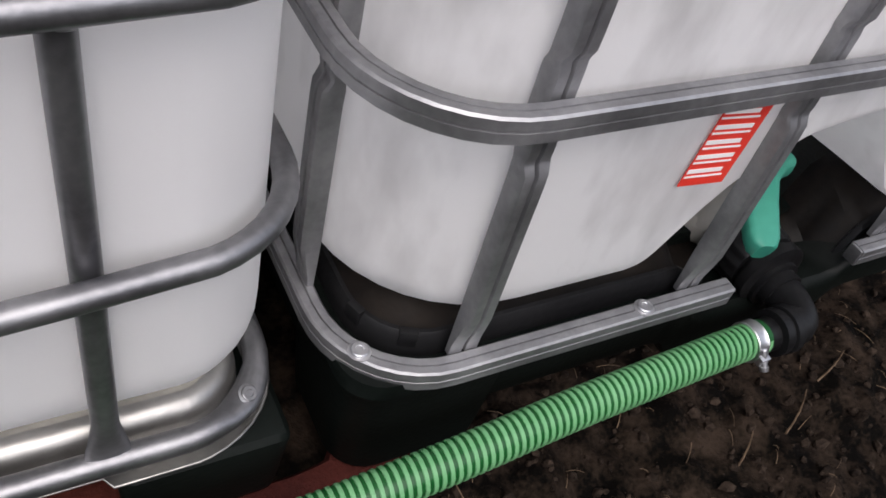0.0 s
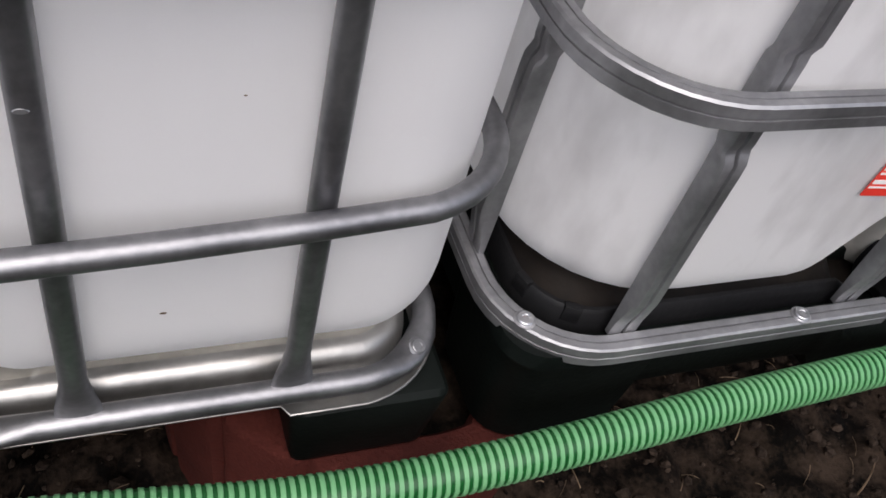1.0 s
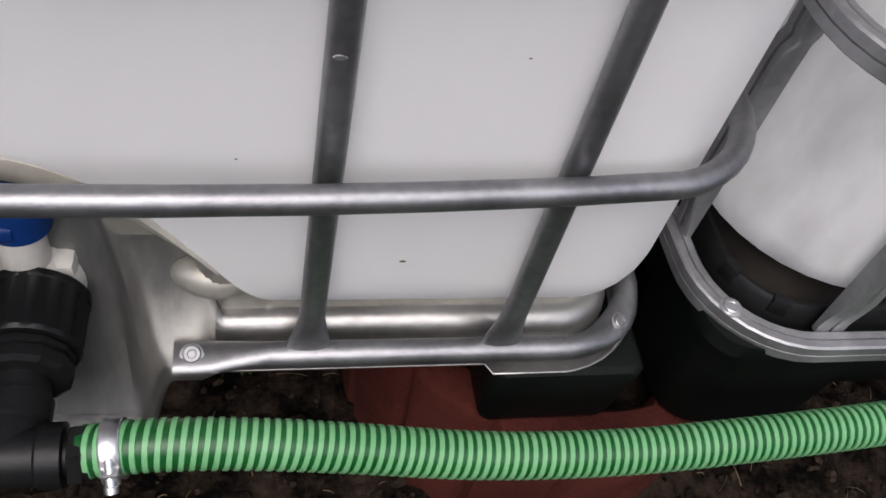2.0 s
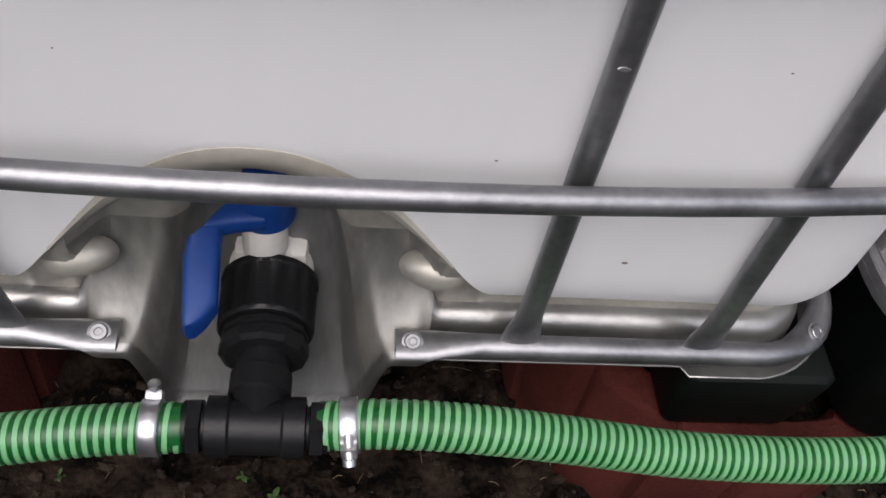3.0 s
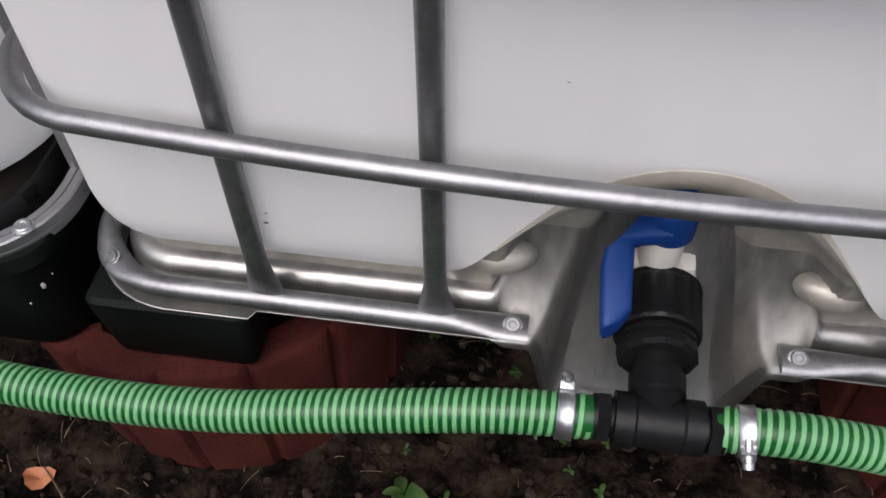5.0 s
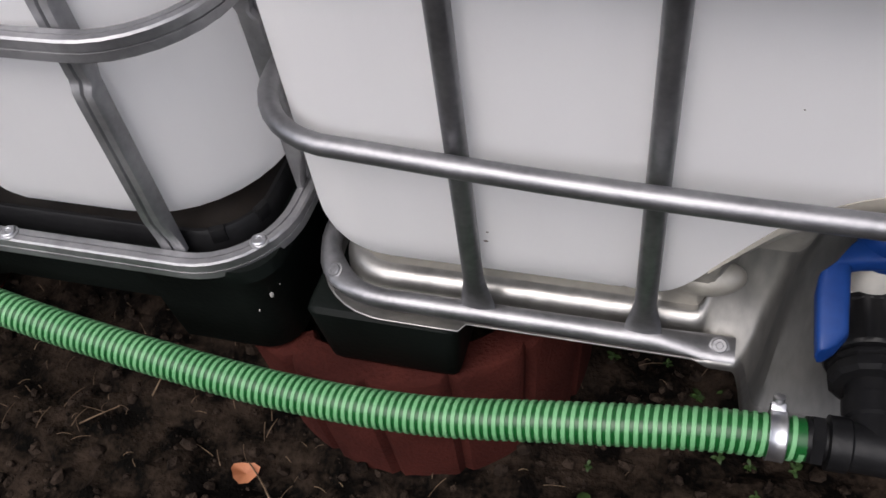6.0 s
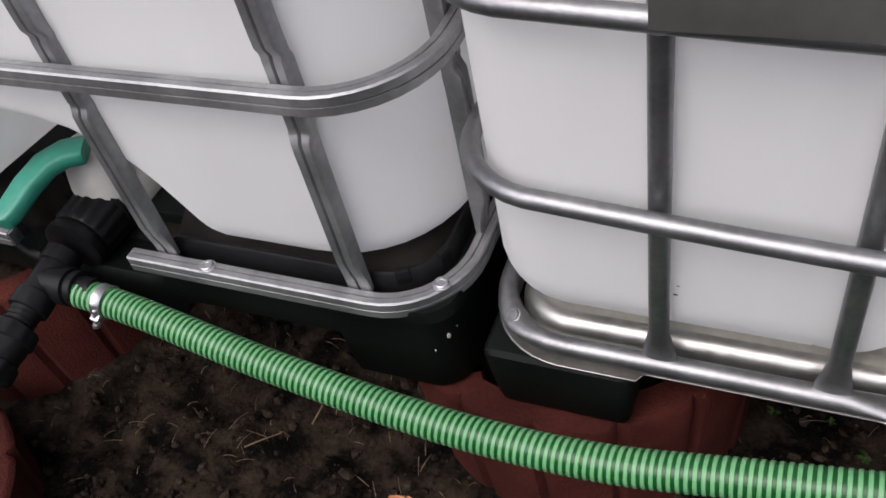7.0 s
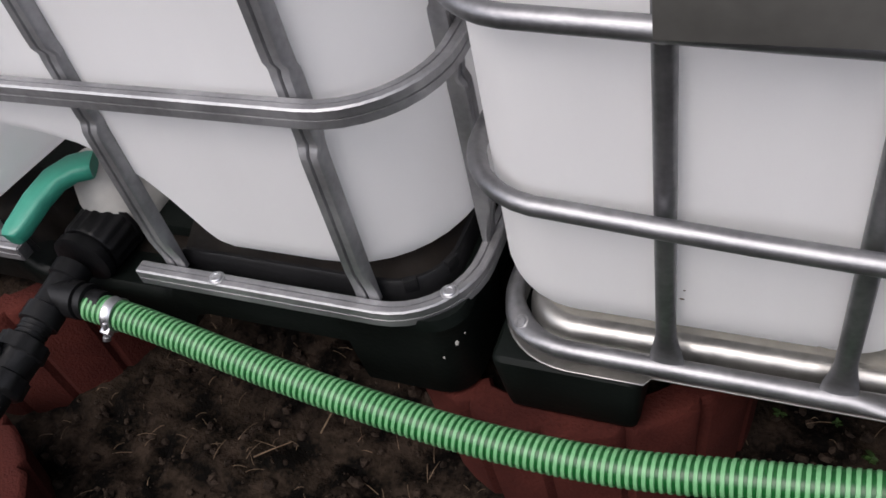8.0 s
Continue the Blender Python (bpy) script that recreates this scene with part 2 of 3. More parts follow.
gx, gy = axis_steps(-1.75, 1.75, 0.0085, 400), axis_steps(-0.42, 0.45, 0.0085, 400)
ground = part("ground", grid([[(x, y, soil_height(x, y)) for y in gy] for x in gx]), SOIL)
tagged(ground, "damp dark brown bare garden soil with crumbs", "soil", kind="structure")

# An unseen plain board screen added behind the camera, so the steel reflects dark.
fence = part("wall_south", block(-6, 6, -3.45, -3.4, -0.05, 1.9, 0.01), SCREEN_BOARDS, smooth=False)
tagged(fence, "unseen dark board screen added for reflections behind the camera", "fence", kind="structure")


# A plain screen added behind the containers keeps light from reaching under them.
back = part("wall_north", block(-6, 6, 1.27, 1.42, -0.05, 2.6, 0.01), SCREEN_BOARDS, smooth=False)
tagged(back, "dark plain board screen added to block light behind the containers", "wall", kind="structure")


# ---- the middle container: round-tube cage on a pressed steel pan ----
def lift(ob):
    """Heights over the rail become heights over the thing's base."""
    for o in ob.children_recursive:
        if o.parent == ob and o.type == "MESH":
            o.data.transform(Matrix.Translation((0, 0, BASE)))
        elif o.parent == ob:
            o.location.z += BASE


def curve(x, xs, ys):
    """A smooth line through the given heights, level at its middle."""
    k = max(0, min(int(np.searchsorted(xs, x)) - 1, len(xs) - 2))
    slope = [0.0] + [(ys[i + 1] - ys[i - 1]) / (xs[i + 1] - xs[i - 1]) for i in range(1, len(xs) - 1)] + [0.0]
    w = xs[k + 1] - xs[k]
    t = min(max((x - xs[k]) / w, 0), 1)
    return (2 * t ** 3 - 3 * t ** 2 + 1) * ys[k] + (t ** 3 - 2 * t ** 2 + t) * w * slope[k] + (3 * t ** 2 - 2 * t ** 3) * ys[k + 1] + (t ** 3 - t ** 2) * w * slope[k + 1]


def pan_bell(x):
    return curve(abs(x), [0, 0.03, 0.06, 0.09, 0.124, 0.150, 0.172, 0.190, 0.208], [0.203, 0.199, 0.185, 0.161, 0.117, 0.080, 0.050, 0.028, 0.013])


FRONT_FINE = sorted({round(v, 4) for v in (-0.358, -0.352, 0.352, 0.358, *np.arange(-0.43, 0.4301, 0.043), *np.arange(-0.220, 0.2201, 0.004))})
FRONT_TANK = sorted({round(v, 4) for v in (*np.arange(-0.42, 0.4201, 0.04), *np.arange(-0.258, 0.2581, 0.006))})

RIDGE = [(-0.003, -0.024), (0.000, -0.025), (0.006, -0.028), (0.012, -0.036), (0.0155, -0.030), (0.0165, -0.020), (0.0168, -0.014), (0.0180, -0.007), (0.0210, 0.0005), (0.0250, 0.0045),
         (0.0300, 0.0066), (0.0355, 0.0074), (0.0410, 0.0080), (0.0465, 0.0092), (0.0520, 0.0118), (0.0570, 0.0150), (0.0625, 0.0165), (0.0700, 0.0185), (0.0850, 0.021), (0.12, 0.022)]
SHOULDER = [(-0.007, -0.027), (0.002, -0.018), (0.014, -0.006), (0.026, 0.007), (0.038, 0.023), (0.047, 0.041), (0.054, 0.060), (0.057, 0.082), (0.056, 0.112), (0.052, 0.168)]
CHANNEL = [(-0.004, -0.128), (0.010, -0.112), (0.024, -0.090), (0.040, -0.066), (0.052, -0.044), (0.062, -0.018), (0.071, 0.010), (0.079, 0.038), (0.086, 0.062), (0.092, 0.090), (0.095, 0.120), (0.096, 0.165)]
LINES = len(RIDGE)


def along(profile, j):
    """The point of a profile at step j of the pan's lines."""
    t = j / (LINES - 1) * (len(profile) - 1)
    k = min(int(t), len(profile) - 2)
    (a, b), (c, d) = profile[k], profile[k + 1]
    return a + (c - a) * (t - k), b + (d - b) * (t - k)


def channel_edge(j):
    """Half the width of the outlet channel at the pan's line j: an arch, wide at its foot."""
    return curve(j, [0, 4, 9, 13, 16, LINES - 1], [0.092, 0.081, 0.071, 0.061, 0.050, 0.042])


def pan_point(x, j):
    """Depth behind the rail and height of the pan's line j at x along the front."""
    a = abs(x)
    dr, zr = RIDGE[j]
    ds, zs = along(SHOULDER, j)
    dc, zc = along(CHANNEL, j)
    wc = smooth(channel_edge(j) + 0.014, channel_edge(j) - 0.014, a)
    wr = smooth(0.124, 0.142, a) if j <= 12 else smooth(0.128, 0.19, a)
    pad = 0.046 * smooth(0.112, 0.134, a) * smooth(0.188, 0.15, a) * smooth(11, 13.5, j) * smooth(18.5, 14.5, j)
    if j < 2:
        dr -= 0.010 * smooth(0.352, 0.358, a)
    d, z = ds + (dc - ds) * wc - pad, zs + (zc - zs) * wc + pad * 0.4
    d, z = d + (dr - d) * wr - 0.4 * pad * wr, z + (zr - z) * wr + 0.9 * pad * wr
    return d, min(z, pan_bell(a) + 0.002 + 0.0004 * j) if a < 0.15 else z


def upright(x, y, foot, top, wide, outline, flare=1.0, dents=(), turn=0.0, lower=None):
    """A cage upright: flattened and flared at its foot, pinched where a rail crosses it."""
    zs = [foot, foot + 0.006, foot + 0.016, foot + 0.03, foot + 0.05, foot + 0.075]
    for z in dents:
        zs += [z + k for k in (-0.062, -0.050, -0.044, -0.040, -0.034, -0.028, -0.014, 0.014, 0.028, 0.034, 0.040, 0.044, 0.050, 0.062)]
    zs = sorted(zs + [top])
    rows = []
    for z in zs:
        k = smooth(foot + 0.055, foot + 0.004, z)
        pinch = sum(smooth(0.009, 0.0, abs(abs(z - d) - 0.041)) for d in dents)
        sx, sy = 1 + (flare - 1) * k + 0.10 * pinch, 1 - 0.62 * k - 0.34 * pinch
        back = 0.004 * sum(smooth(0.056, 0.030, abs(z - d)) for d in dents)
        rows.append([(u * sx, v * sy + 0.3 * wide * k + back, z) for u, v in outline])
    bm = grid(rows, close_v=True, caps=True)
    bm.transform(Matrix.Translation((x, y, 0)) @ Matrix.Rotation(turn, 4, "Z"))
    return bm


def rail_loop(hw, y0, y1, r, z, outline, bow=0.0):
    """A cage rail round the tank; the full tank bows its front outwards."""
    return sweep([(x, y - (bow * max(0.0, 1 - (x / (hw - r)) ** 2) if y == y0 else 0.0), z) for x, y, *_ in ring_path(hw, y0, y1, r)], outline, closed=True)


def pipe_y(profile, n=24, at=(0, 0, 0), way=(0, -1, 0)):
    """Turned round a line from at, towards way."""
    bm = lathe(profile, n)
    bm.transform(aim(at, way))
    return bm


def knurled(profile, n=40, bite=0.04, keep=lambda h: True):
    """Like lathe, with grip ribs."""
    rows = []
    for r, h in profile:
        row = []
        for k in range(n):
            q = r * (1 - (bite if (k % 4 in (0, 1)) and keep(h) else 0))
            row.append((q * math.cos(2 * math.pi * k / n), q * math.sin(2 * math.pi * k / n), h))
        rows.append(row)
    return grid(rows, close_v=True, caps=True)


def middle_container(at):
    c = thing("water_container", "white plastic tank in a round-tube steel cage on a steel pan", "tank container", at)
    part("tank", tank_mesh(0.500, 0.005, 1.195, 0.080, 0.010, 1.0, 0.075, pan_bell, 0.196, 0.16, FRONT_TANK), HDPE, c, "white translucent polyethylene tank")
    for x, z, r in ((0.265, 0.107, 0.0021), (-0.325, 0.097, 0.0020), (-0.323, 0.109, 0.0011), (0.152, 0.205, 0.0009), (0.31, 0.29, 0.0009), (-0.10, 0.27, 0.0007)):
        part("dirt_speck", lathe([(r * 0.3, -0.0006), (r * 0.75, 0.0001), (r * 0.5, 0.0004), (r * 0.15, 0.0005)], 9), STRAW, c, "small brown dirt speck", m=Matrix.Translation((x, 0.005, z)) @ Matrix.Rotation(radians(90), 4, "X") @ Matrix.Diagonal((1.6, 0.7, 1, 1)))
    path = ring_path(0.5, 0.0, 1.2, 0.075, FRONT_FINE)
    rows = []
    for x, y, nx, ny in path:
        xx = x if y == 0.0 else 1.0
        row = []
        for j in range(LINES):
            xj = math.copysign(interp(abs(xx), [0, 0.072, 0.136, 2], [0, channel_edge(j), 0.136, 2]), xx)
            d, z = pan_point(xj, j)
            row.append(((xj if y == 0.0 else x) + nx * d, y + ny * d, z))
        rows.append(row)
    pan = part("steel_pan", grid(rows, close_u=True), SHEET, c, "dirty pressed sheet-steel pan")
    pan.data.materials.append(DUSTY)
    pan.data.materials.append(SHADED_SHEET)
    pan.data.materials.append(HOOD_STEEL)
    for f in pan.data.polygons:
        line, column = f.index % (LINES - 1), path[f.index // (LINES - 1)]
        hood = column[1] == 0.0 and abs(column[0]) < 0.135 and line > 1
        f.material_index = 2 if hood and -0.0735 < column[0] < 0.0705 and line < 15 else 3 if hood and line < 14 else 1 if hood or line >= 11 else 0
    pan.modifiers.new("sheet", "SOLIDIFY").thickness = 0.0014
    for sx in (-1, 1):
        boss = lathe([(0.029, -0.006), (0.026, 0.000), (0.021, 0.004), (0.013, 0.0065), (0.004, 0.0075)], 24)
        part("pressed_pad", boss, DUSTY, c, "bright pressed pad in the sheet steel", m=aim((sx * 0.132, 0.028, 0.058), (-sx * 0.15, -0.62, 0.78)) @ Matrix.Diagonal((1.0, 0.55, 1, 1)))
    # rim strip added to cover the dark, shaded gap at the hood's top
    rim = []
    for x in np.linspace(-0.14, 0.14, 57):
        b, w = pan_bell(x), interp(abs(x), [0, 0.03, 0.06, 0.10, 0.14], [0.022, 0.024, 0.026, 0.016, 0.002])
        rim.append([(x, 0.012, b + 0.003), (x, 0.0042, b + 0.0005), (x, 0.0030, b - 0.3 * w), (x, 0.0055, b - 0.8 * w), (x, 0.010, b - w - 0.001), (x, 0.026, b - w - 0.016)])
    part("pan_rim", grid(rim), BRIGHT_RIM_DUST, c, "beige folded rim added over the shaded top of the hood")
    # bottom rail in one length from bolt to bolt round the back
    ring = ring_path(0.5, -0.003, 1.203, 0.078, front=[-0.422, 0.422])
    ends = [(0.106, -0.003, 0), (0.120, -0.003, 0), (0.134, -0.003, 0), (0.150, -0.003, 0), (0.175, -0.003, 0), (0.25, -0.003, 0), (0.34, -0.003, 0)]
    pts = ends + [(x, y, 0.0) for x, y, *_ in ring[1:] + ring[:1]] + [(-x, y, z) for x, y, z in ends[::-1]]
    scales = []
    for x, y, z in pts:
        k = smooth(0.165, 0.138, abs(x)) if y < 0.01 else 0
        e = smooth(0.035, 0.012, math.hypot(abs(x) - 0.478, y - 0.020))
        scales.append((1 + 0.35 * k + 0.25 * e, 1 - 0.55 * k - 0.40 * e))
    part("bottom_rail", sweep(pts, circle(0.0105, 14), scales=scales), STEEL, c)
    for sx in (-1, 1):
        part("bolt", bolt(), STEEL, c, m=aim((sx * 0.1195, -0.004, 0.0045), (0, -0.35, 0.9)))
        part("bolt", bolt(), WORN_BOLT, c, m=aim((sx * 0.479, 0.018, 0.0055), (sx * 0.3, -0.3, 0.9)))
    part("pan_floor", block(-0.46, 0.46, 0.115, 1.16, -0.030, -0.022, 0.002), SHEET, c)
    for z in (0.215, 0.394, 0.585, 0.795, 0.985):
        part("cage_rail", rail_loop(0.505, -0.019, 1.22, 0.085, z, circle(0.0090, 16), 0.020), STEEL, c)
    for x in (-0.337, -0.186, 0.205, 0.358):
        part("upright", upright(x, -0.006, 0.006, 1.0, 0.011, circle(0.0093, 16), 1.75, (), 0), STEEL, c)
        part("upright", upright(x, 1.206, 0.006, 1.0, 0.011, circle(0.0093, 16), 1.75, (), math.pi), STEEL, c)
    for x in (-0.337, -0.186, 0.205, 0.358):
        for z, d in ((0.2042, -0.0175), (0.3832, -0.0175)):
            part("weld_mark", lathe([(0.0010, -0.001), (0.0034, 0.0), (0.0030, 0.0010), (0.0012, 0.0014)], 10), WORN_BOLT, c, m=aim((x + 0.002, d - 0.020 * (1 - (x / 0.42) ** 2), z), (0, -0.7, -0.7)) @ Matrix.Diagonal((1.5, 0.7, 1, 1)))
    part("weld_mark", lathe([(0.0008, -0.001), (0.0024, 0.0), (0.0020, 0.0006)], 10), WORN_BOLT, c, m=aim((0.203, -0.0150, 0.300), (0, -1, 0.1)) @ Matrix.Diagonal((1.7, 0.7, 1, 1)))
    for y in (0.15, 0.38, 0.6, 0.82, 1.05):
        for sx in (-1, 1):
            part("upright", upright(sx * 0.503, y, 0.006, 1.0, 0.011, circle(0.0093, 16), 1.75, (), sx * math.pi / 2), STEEL, c)
    part("name_plate", block(-0.336, 0.19, -0.0505, -0.0485, 0.402, 0.62, 0.0008), PLATE, c, "blank dull grey sheet-metal plate")
    for sx in (-1, 1):
        for y0 in (-0.012, 0.52, 1.04):
            x0, x1 = sorted((sx * 0.36, sx * 0.512))
            part("pallet_foot", block(x0, x1, y0, y0 + 0.16, -BASE, -0.027, 0.014, 0.008, 3), PALLET, c, "black plastic pallet foot")
    # valve: ivory body, blue lever, black coupling
    v = new("valve")
    v.parent = c
    part("valve_body", pipe_y([(0.030, 0.0), (0.040, 0.002), (0.037, 0.045), (0.035, 0.05), (0.034, 0.09)], 28, (0.004, 0.125, 0)), WHITE_PP, v, "ivory plastic valve body")
    part("valve_neck", lathe([(0.016, 0.02), (0.018, 0.03), (0.018, 0.064), (0.016, 0.069)], 20), WHITE_PP, v, m=Matrix.Translation((0.0, 0.066, 0)))
    part("valve_block", block(-0.025, 0.034, 0.057, 0.118, -0.030, 0.031, 0.007), WHITE_PP, v)
    part("yellow_mark", block(-0.002, 0.009, 0.0560, 0.0640, 0.0295, 0.0330, 0.001), YELLOW, v, "small yellow mark")
    lever = grid([[(p.x + s * w * n.x, p.y + s * w * n.y, p.z + h) for s, h in [(abs(math.cos(q)) ** 0.55 * math.copysign(1, math.cos(q)), 0.0095 * abs(math.sin(q)) ** 0.55 * math.copysign(1, math.sin(q))) for q in np.linspace(0, 2 * math.pi, 25)[:-1]]]
                  for p, w, n in [(Vector(q), w, Vector(n)) for q, w, n in (((0.002, 0.065, 0.079), 0.0185, (0, 1, 0)), ((-0.018, 0.060, 0.079), 0.0175, (0.1, 1, 0)), ((-0.034, 0.049, 0.079), 0.0165, (0.5, 0.85, 0)),
                  ((-0.040, 0.036, 0.076), 0.0145, (0.85, 0.5, 0)), ((-0.041, 0.018, 0.071), 0.0132, (1, 0.12, 0)), ((-0.040, 0.000, 0.063), 0.0126, (1, 0.05, 0)), ((-0.039, -0.016, 0.056), 0.0124, (1, 0.25, 0)), ((-0.042, -0.026, 0.051), 0.008, (1, 0.4, 0)), ((-0.044, -0.029, 0.049), 0.004, (1, 0.4, 0)))]], close_v=True, caps=True)
    handle = part("handle", lever, BLUE, v, "blue plastic lever handle")
    part("hub", lathe([(0.018, 0.058), (0.0228, 0.061), (0.0228, 0.088), (0.0205, 0.095), (0.0172, 0.099), (0.0165, 0.106), (0.0150, 0.1085), (0.008, 0.109), (0.006, 0.107)], 28), BLUE, handle, m=Matrix.Translation((0.001, 0.071, 0.006)))
    cap = part("screw_cap", knurled([(0.034, 0.010), (0.0395, 0.012), (0.0395, 0.017), (0.0388, 0.018), (0.0378, 0.056), (0.0378, 0.059), (0.036, 0.062), (0.031, 0.0625)], 64, 0.04, lambda h: 0.0175 < h < 0.057), BLACK, v, "ribbed black plastic screw cap", m=aim((0.004, 0.064, 0), (0, -1, 0)))
    part("hex_nut", grid([[(r * math.cos(math.pi * k / 6), r * math.sin(math.pi * k / 6), h) for k in range(12)] for r, h in ((0.029, 0), (0.034, 0.002), (0.034, 0.006), (0.031, 0.0075), (0.031, 0.0095), (0.0345, 0.0105), (0.0345, 0.019), (0.030, 0.022))], close_v=True, caps=True), BLACK, v, m=aim((0.004, 0.0015, 0), (0, -1, 0)), smooth=False)
    # the pan sits a little off the middle of the outlet
    for o in c.children_recursive:
        if o.type == "MESH" and o.parent == c:
            for p in o.data.vertices:
                p.co.x -= 0.0105 * smooth(0.37, 0.46, abs(p.co.x))
    lift(c)
    return c


middle = middle_container((0, 0, RAIL - BASE))


# ---- the outer containers: square-tube cage on a black plastic pallet ----
def outer_bell(x):
    """The niche for the valve: a long slope on one side, a steep one on the other."""
    if x < 0:
        return interp(-x, [0, 0.05, 0.09, 0.13, 0.16, 0.18, 0.20, 0.22, 0.235], [0.205, 0.198, 0.188, 0.167, 0.143, 0.118, 0.087, 0.055, 0.036])
    return interp(x, [0, 0.03, 0.06, 0.09, 0.125, 0.15, 0.19], [0.205, 0.172, 0.122, 0.085, 0.060, 0.050, 0.040])


def corner_foot(sx, y0, front, back):
    """A pallet foot whose outer corner follows the pallet's round corner."""
    rows = []
    for z, k in ((-0.006, 0.004), (-0.020, 0.001), (-0.026, 0.003), (-0.10, 0.006), (-0.146, 0.009), (-0.152, 0.015)):
        x0, x1, ya, yb = 0.348 + k, 0.5 - k, y0 + k, y0 + 0.14 - k
        row = [(x0, yb), (x0, ya)]
        for cx, cy, a0, r in ((x1, ya, -90, 0.040 if front else 0.012), (x1, yb, 0, 0.040 if back else 0.012)):
            oy = cy + r if a0 < 0 else cy - r
            row += [(cx - r + r * math.cos(radians(a0 + a)), oy + r * math.sin(radians(a0 + a))) for a in np.linspace(0, 90, 7)]
        rows.append([(sx * x, y, z) for x, y in row])
    return grid(rows, close_v=True, caps=True)


def lever_mesh():
    """A bent lever, from its pivot to the side and then forward."""
    line = [((0.014, 0.083, 0.084), 0.0140), ((0.008, 0.080, 0.085), 0.0165), ((-0.008, 0.070, 0.086), 0.0165), ((-0.024, 0.050, 0.083), 0.0158), ((-0.032, 0.020, 0.076), 0.0145), ((-0.038, -0.018, 0.064), 0.0130), ((-0.040, -0.028, 0.061), 0.0105), ((-0.040, -0.032, 0.060), 0.006)]
    rows = []
    for i, (p, w) in enumerate(line):
        a, b = Vector(line[max(i - 1, 0)][0]), Vector(line[min(i + 1, len(line) - 1)][0])
        d = (b - a).normalized()
        side = d.cross(Vector((0, 0, 1))).normalized()
        top = side.cross(d)
        rows.append([Vector(p) + side * (u * w * 1.25) + top * v for u, v in [(abs(math.cos(q)) ** 0.5 * math.copysign(1, math.cos(q)), 0.0115 * abs(math.sin(q)) ** 0.5 * math.copysign(1, math.sin(q))) for q in np.linspace(0, 2 * math.pi, 17)[:-1]]])
    return grid(rows, close_v=True, caps=True)


def outer_container(at):
    c = thing("water_container", "white plastic tank in a square-tube steel cage on a black pallet", "tank container", at, "outer water containers")
    part("tank", tank_mesh(0.494, 0.017, 1.183, 0.145, 0.016, 1.02, 0.055, outer_bell, 0.226, 0.14, [x for x in FRONT_TANK if abs(x) < 0.350]), HDPE_OLD, c, "white polyethylene tank with grey scuffs")
    path = ring_path(0.5, 0.0, 1.2, 0.092, front=[-0.408, -0.3, -0.2, -0.15, -0.13, -0.11, -0.09, 0, 0.09, 0.11, 0.13, 0.15, 0.2, 0.3, 0.408])

    def dip(x, y):
        """The pallet is cut low in front of the outlet."""
        return -0.085 * smooth(0.14, 0.10, abs(x)) if y == 0 else 0.0

    tray = [(0.012, -0.030), (0.012, -0.012), (0.014, -0.012), (0.021, -0.012), (0.022, 0.016), (0.026, 0.021), (0.030, 0.021), (0.032, 0.010), (0.048, 0.015), (0.068, 0.026), (0.085, 0.034), (0.10, 0.036), (0.12, 0.030)]
    tray_ob = part("tray", grid([[(x + nx * d, y + ny * d, z + dip(x, y)) for d, z in tray] for x, y, nx, ny in path], close_u=True), TRAY, c, "dirty black plastic tray")
    tray_ob.data.materials.append(BLACK)
    for f in tray_ob.data.polygons:
        f.material_index = 1 if f.index % (len(tray) - 1) < 7 else 0
    skirt = [(0.10, -0.02), (0.013, -0.005), (0.006, -0.010), (0.003, -0.018), (0.009, -0.080), (0.014, -0.084), (0.11, -0.084)]
    part("pallet_deck", grid([[(x + nx * d, y + ny * d, z + 0.5 * dip(x, y)) for d, z in skirt] for x, y, nx, ny in path], close_u=True), PALLET, c, "black plastic pallet")
    for x, y, ang in [(sx * (0.5 - 0.092) + sx * 0.068 * math.cos(a), 0.092 - 0.068 * math.sin(a), a) for sx in (-1, 1) for a in (0.35, 1.1)]:
        bm = block(-0.008, 0.008, -0.003, 0.005, 0.006, 0.024, 0.0015)
        sx = 1 if x > 0 else -1
        part("tray_clip", bm, BLACK, c, m=Matrix.Translation((x, y, 0)) @ Matrix.Rotation(sx * (math.pi / 2 - ang), 4, "Z"))
    for sx in (-1, 1):
        for y0 in (-0.002, 0.52, 1.06):
            part("pallet_foot", corner_foot(sx, y0, y0 < 0.1, y0 > 1), PALLET, c, "black plastic pallet foot")
    part("deck_plate", block(-0.44, 0.44, 0.10, 1.14, -0.050, -0.030, 0.003), PALLET, c)
    low = square(0.018, 0.0235, 0.0018, 0.0024)
    sq = square(0.017, 0.0215, 0.0018, 0.0030)
    # bottom rail, cut short on both sides of the valve
    ring = ring_path(0.5, 0.0, 1.2, 0.092, front=[-0.408, 0.408])
    ends = [(0.096, 0, -0.002), (0.15, 0, -0.002), (0.25, 0, -0.002), (0.33, 0, -0.002)]
    pts = ends + [(x, y, -0.002) for x, y, *_ in ring[1:] + ring[:1]] + [(-x, y, z) for x, y, z in ends[::-1]]
    part("bottom_rail", sweep(pts, low), STEEL_SQ, c)
    for sx in (-1, 1):
        part("end_cap", block(sx * 0.095 - 0.0015, sx * 0.095 + 0.0015, -0.0078, 0.0078, -0.0125, 0.0085, 0.001), ZINC, c)
        for x, y in ((0.206, 0), (0.481, 0.034)):
            part("rivet", bolt(0.0078, 0.0042), ZINC, c, m=aim((sx * x, y, 0.0098), (0, 0, 1)))
    for z in (0.270, 0.47, 0.70, 0.96):
        part("cage_rail", rail_loop(0.512, -0.006, 1.22, 0.10, z, sq), STEEL_SQ, c)
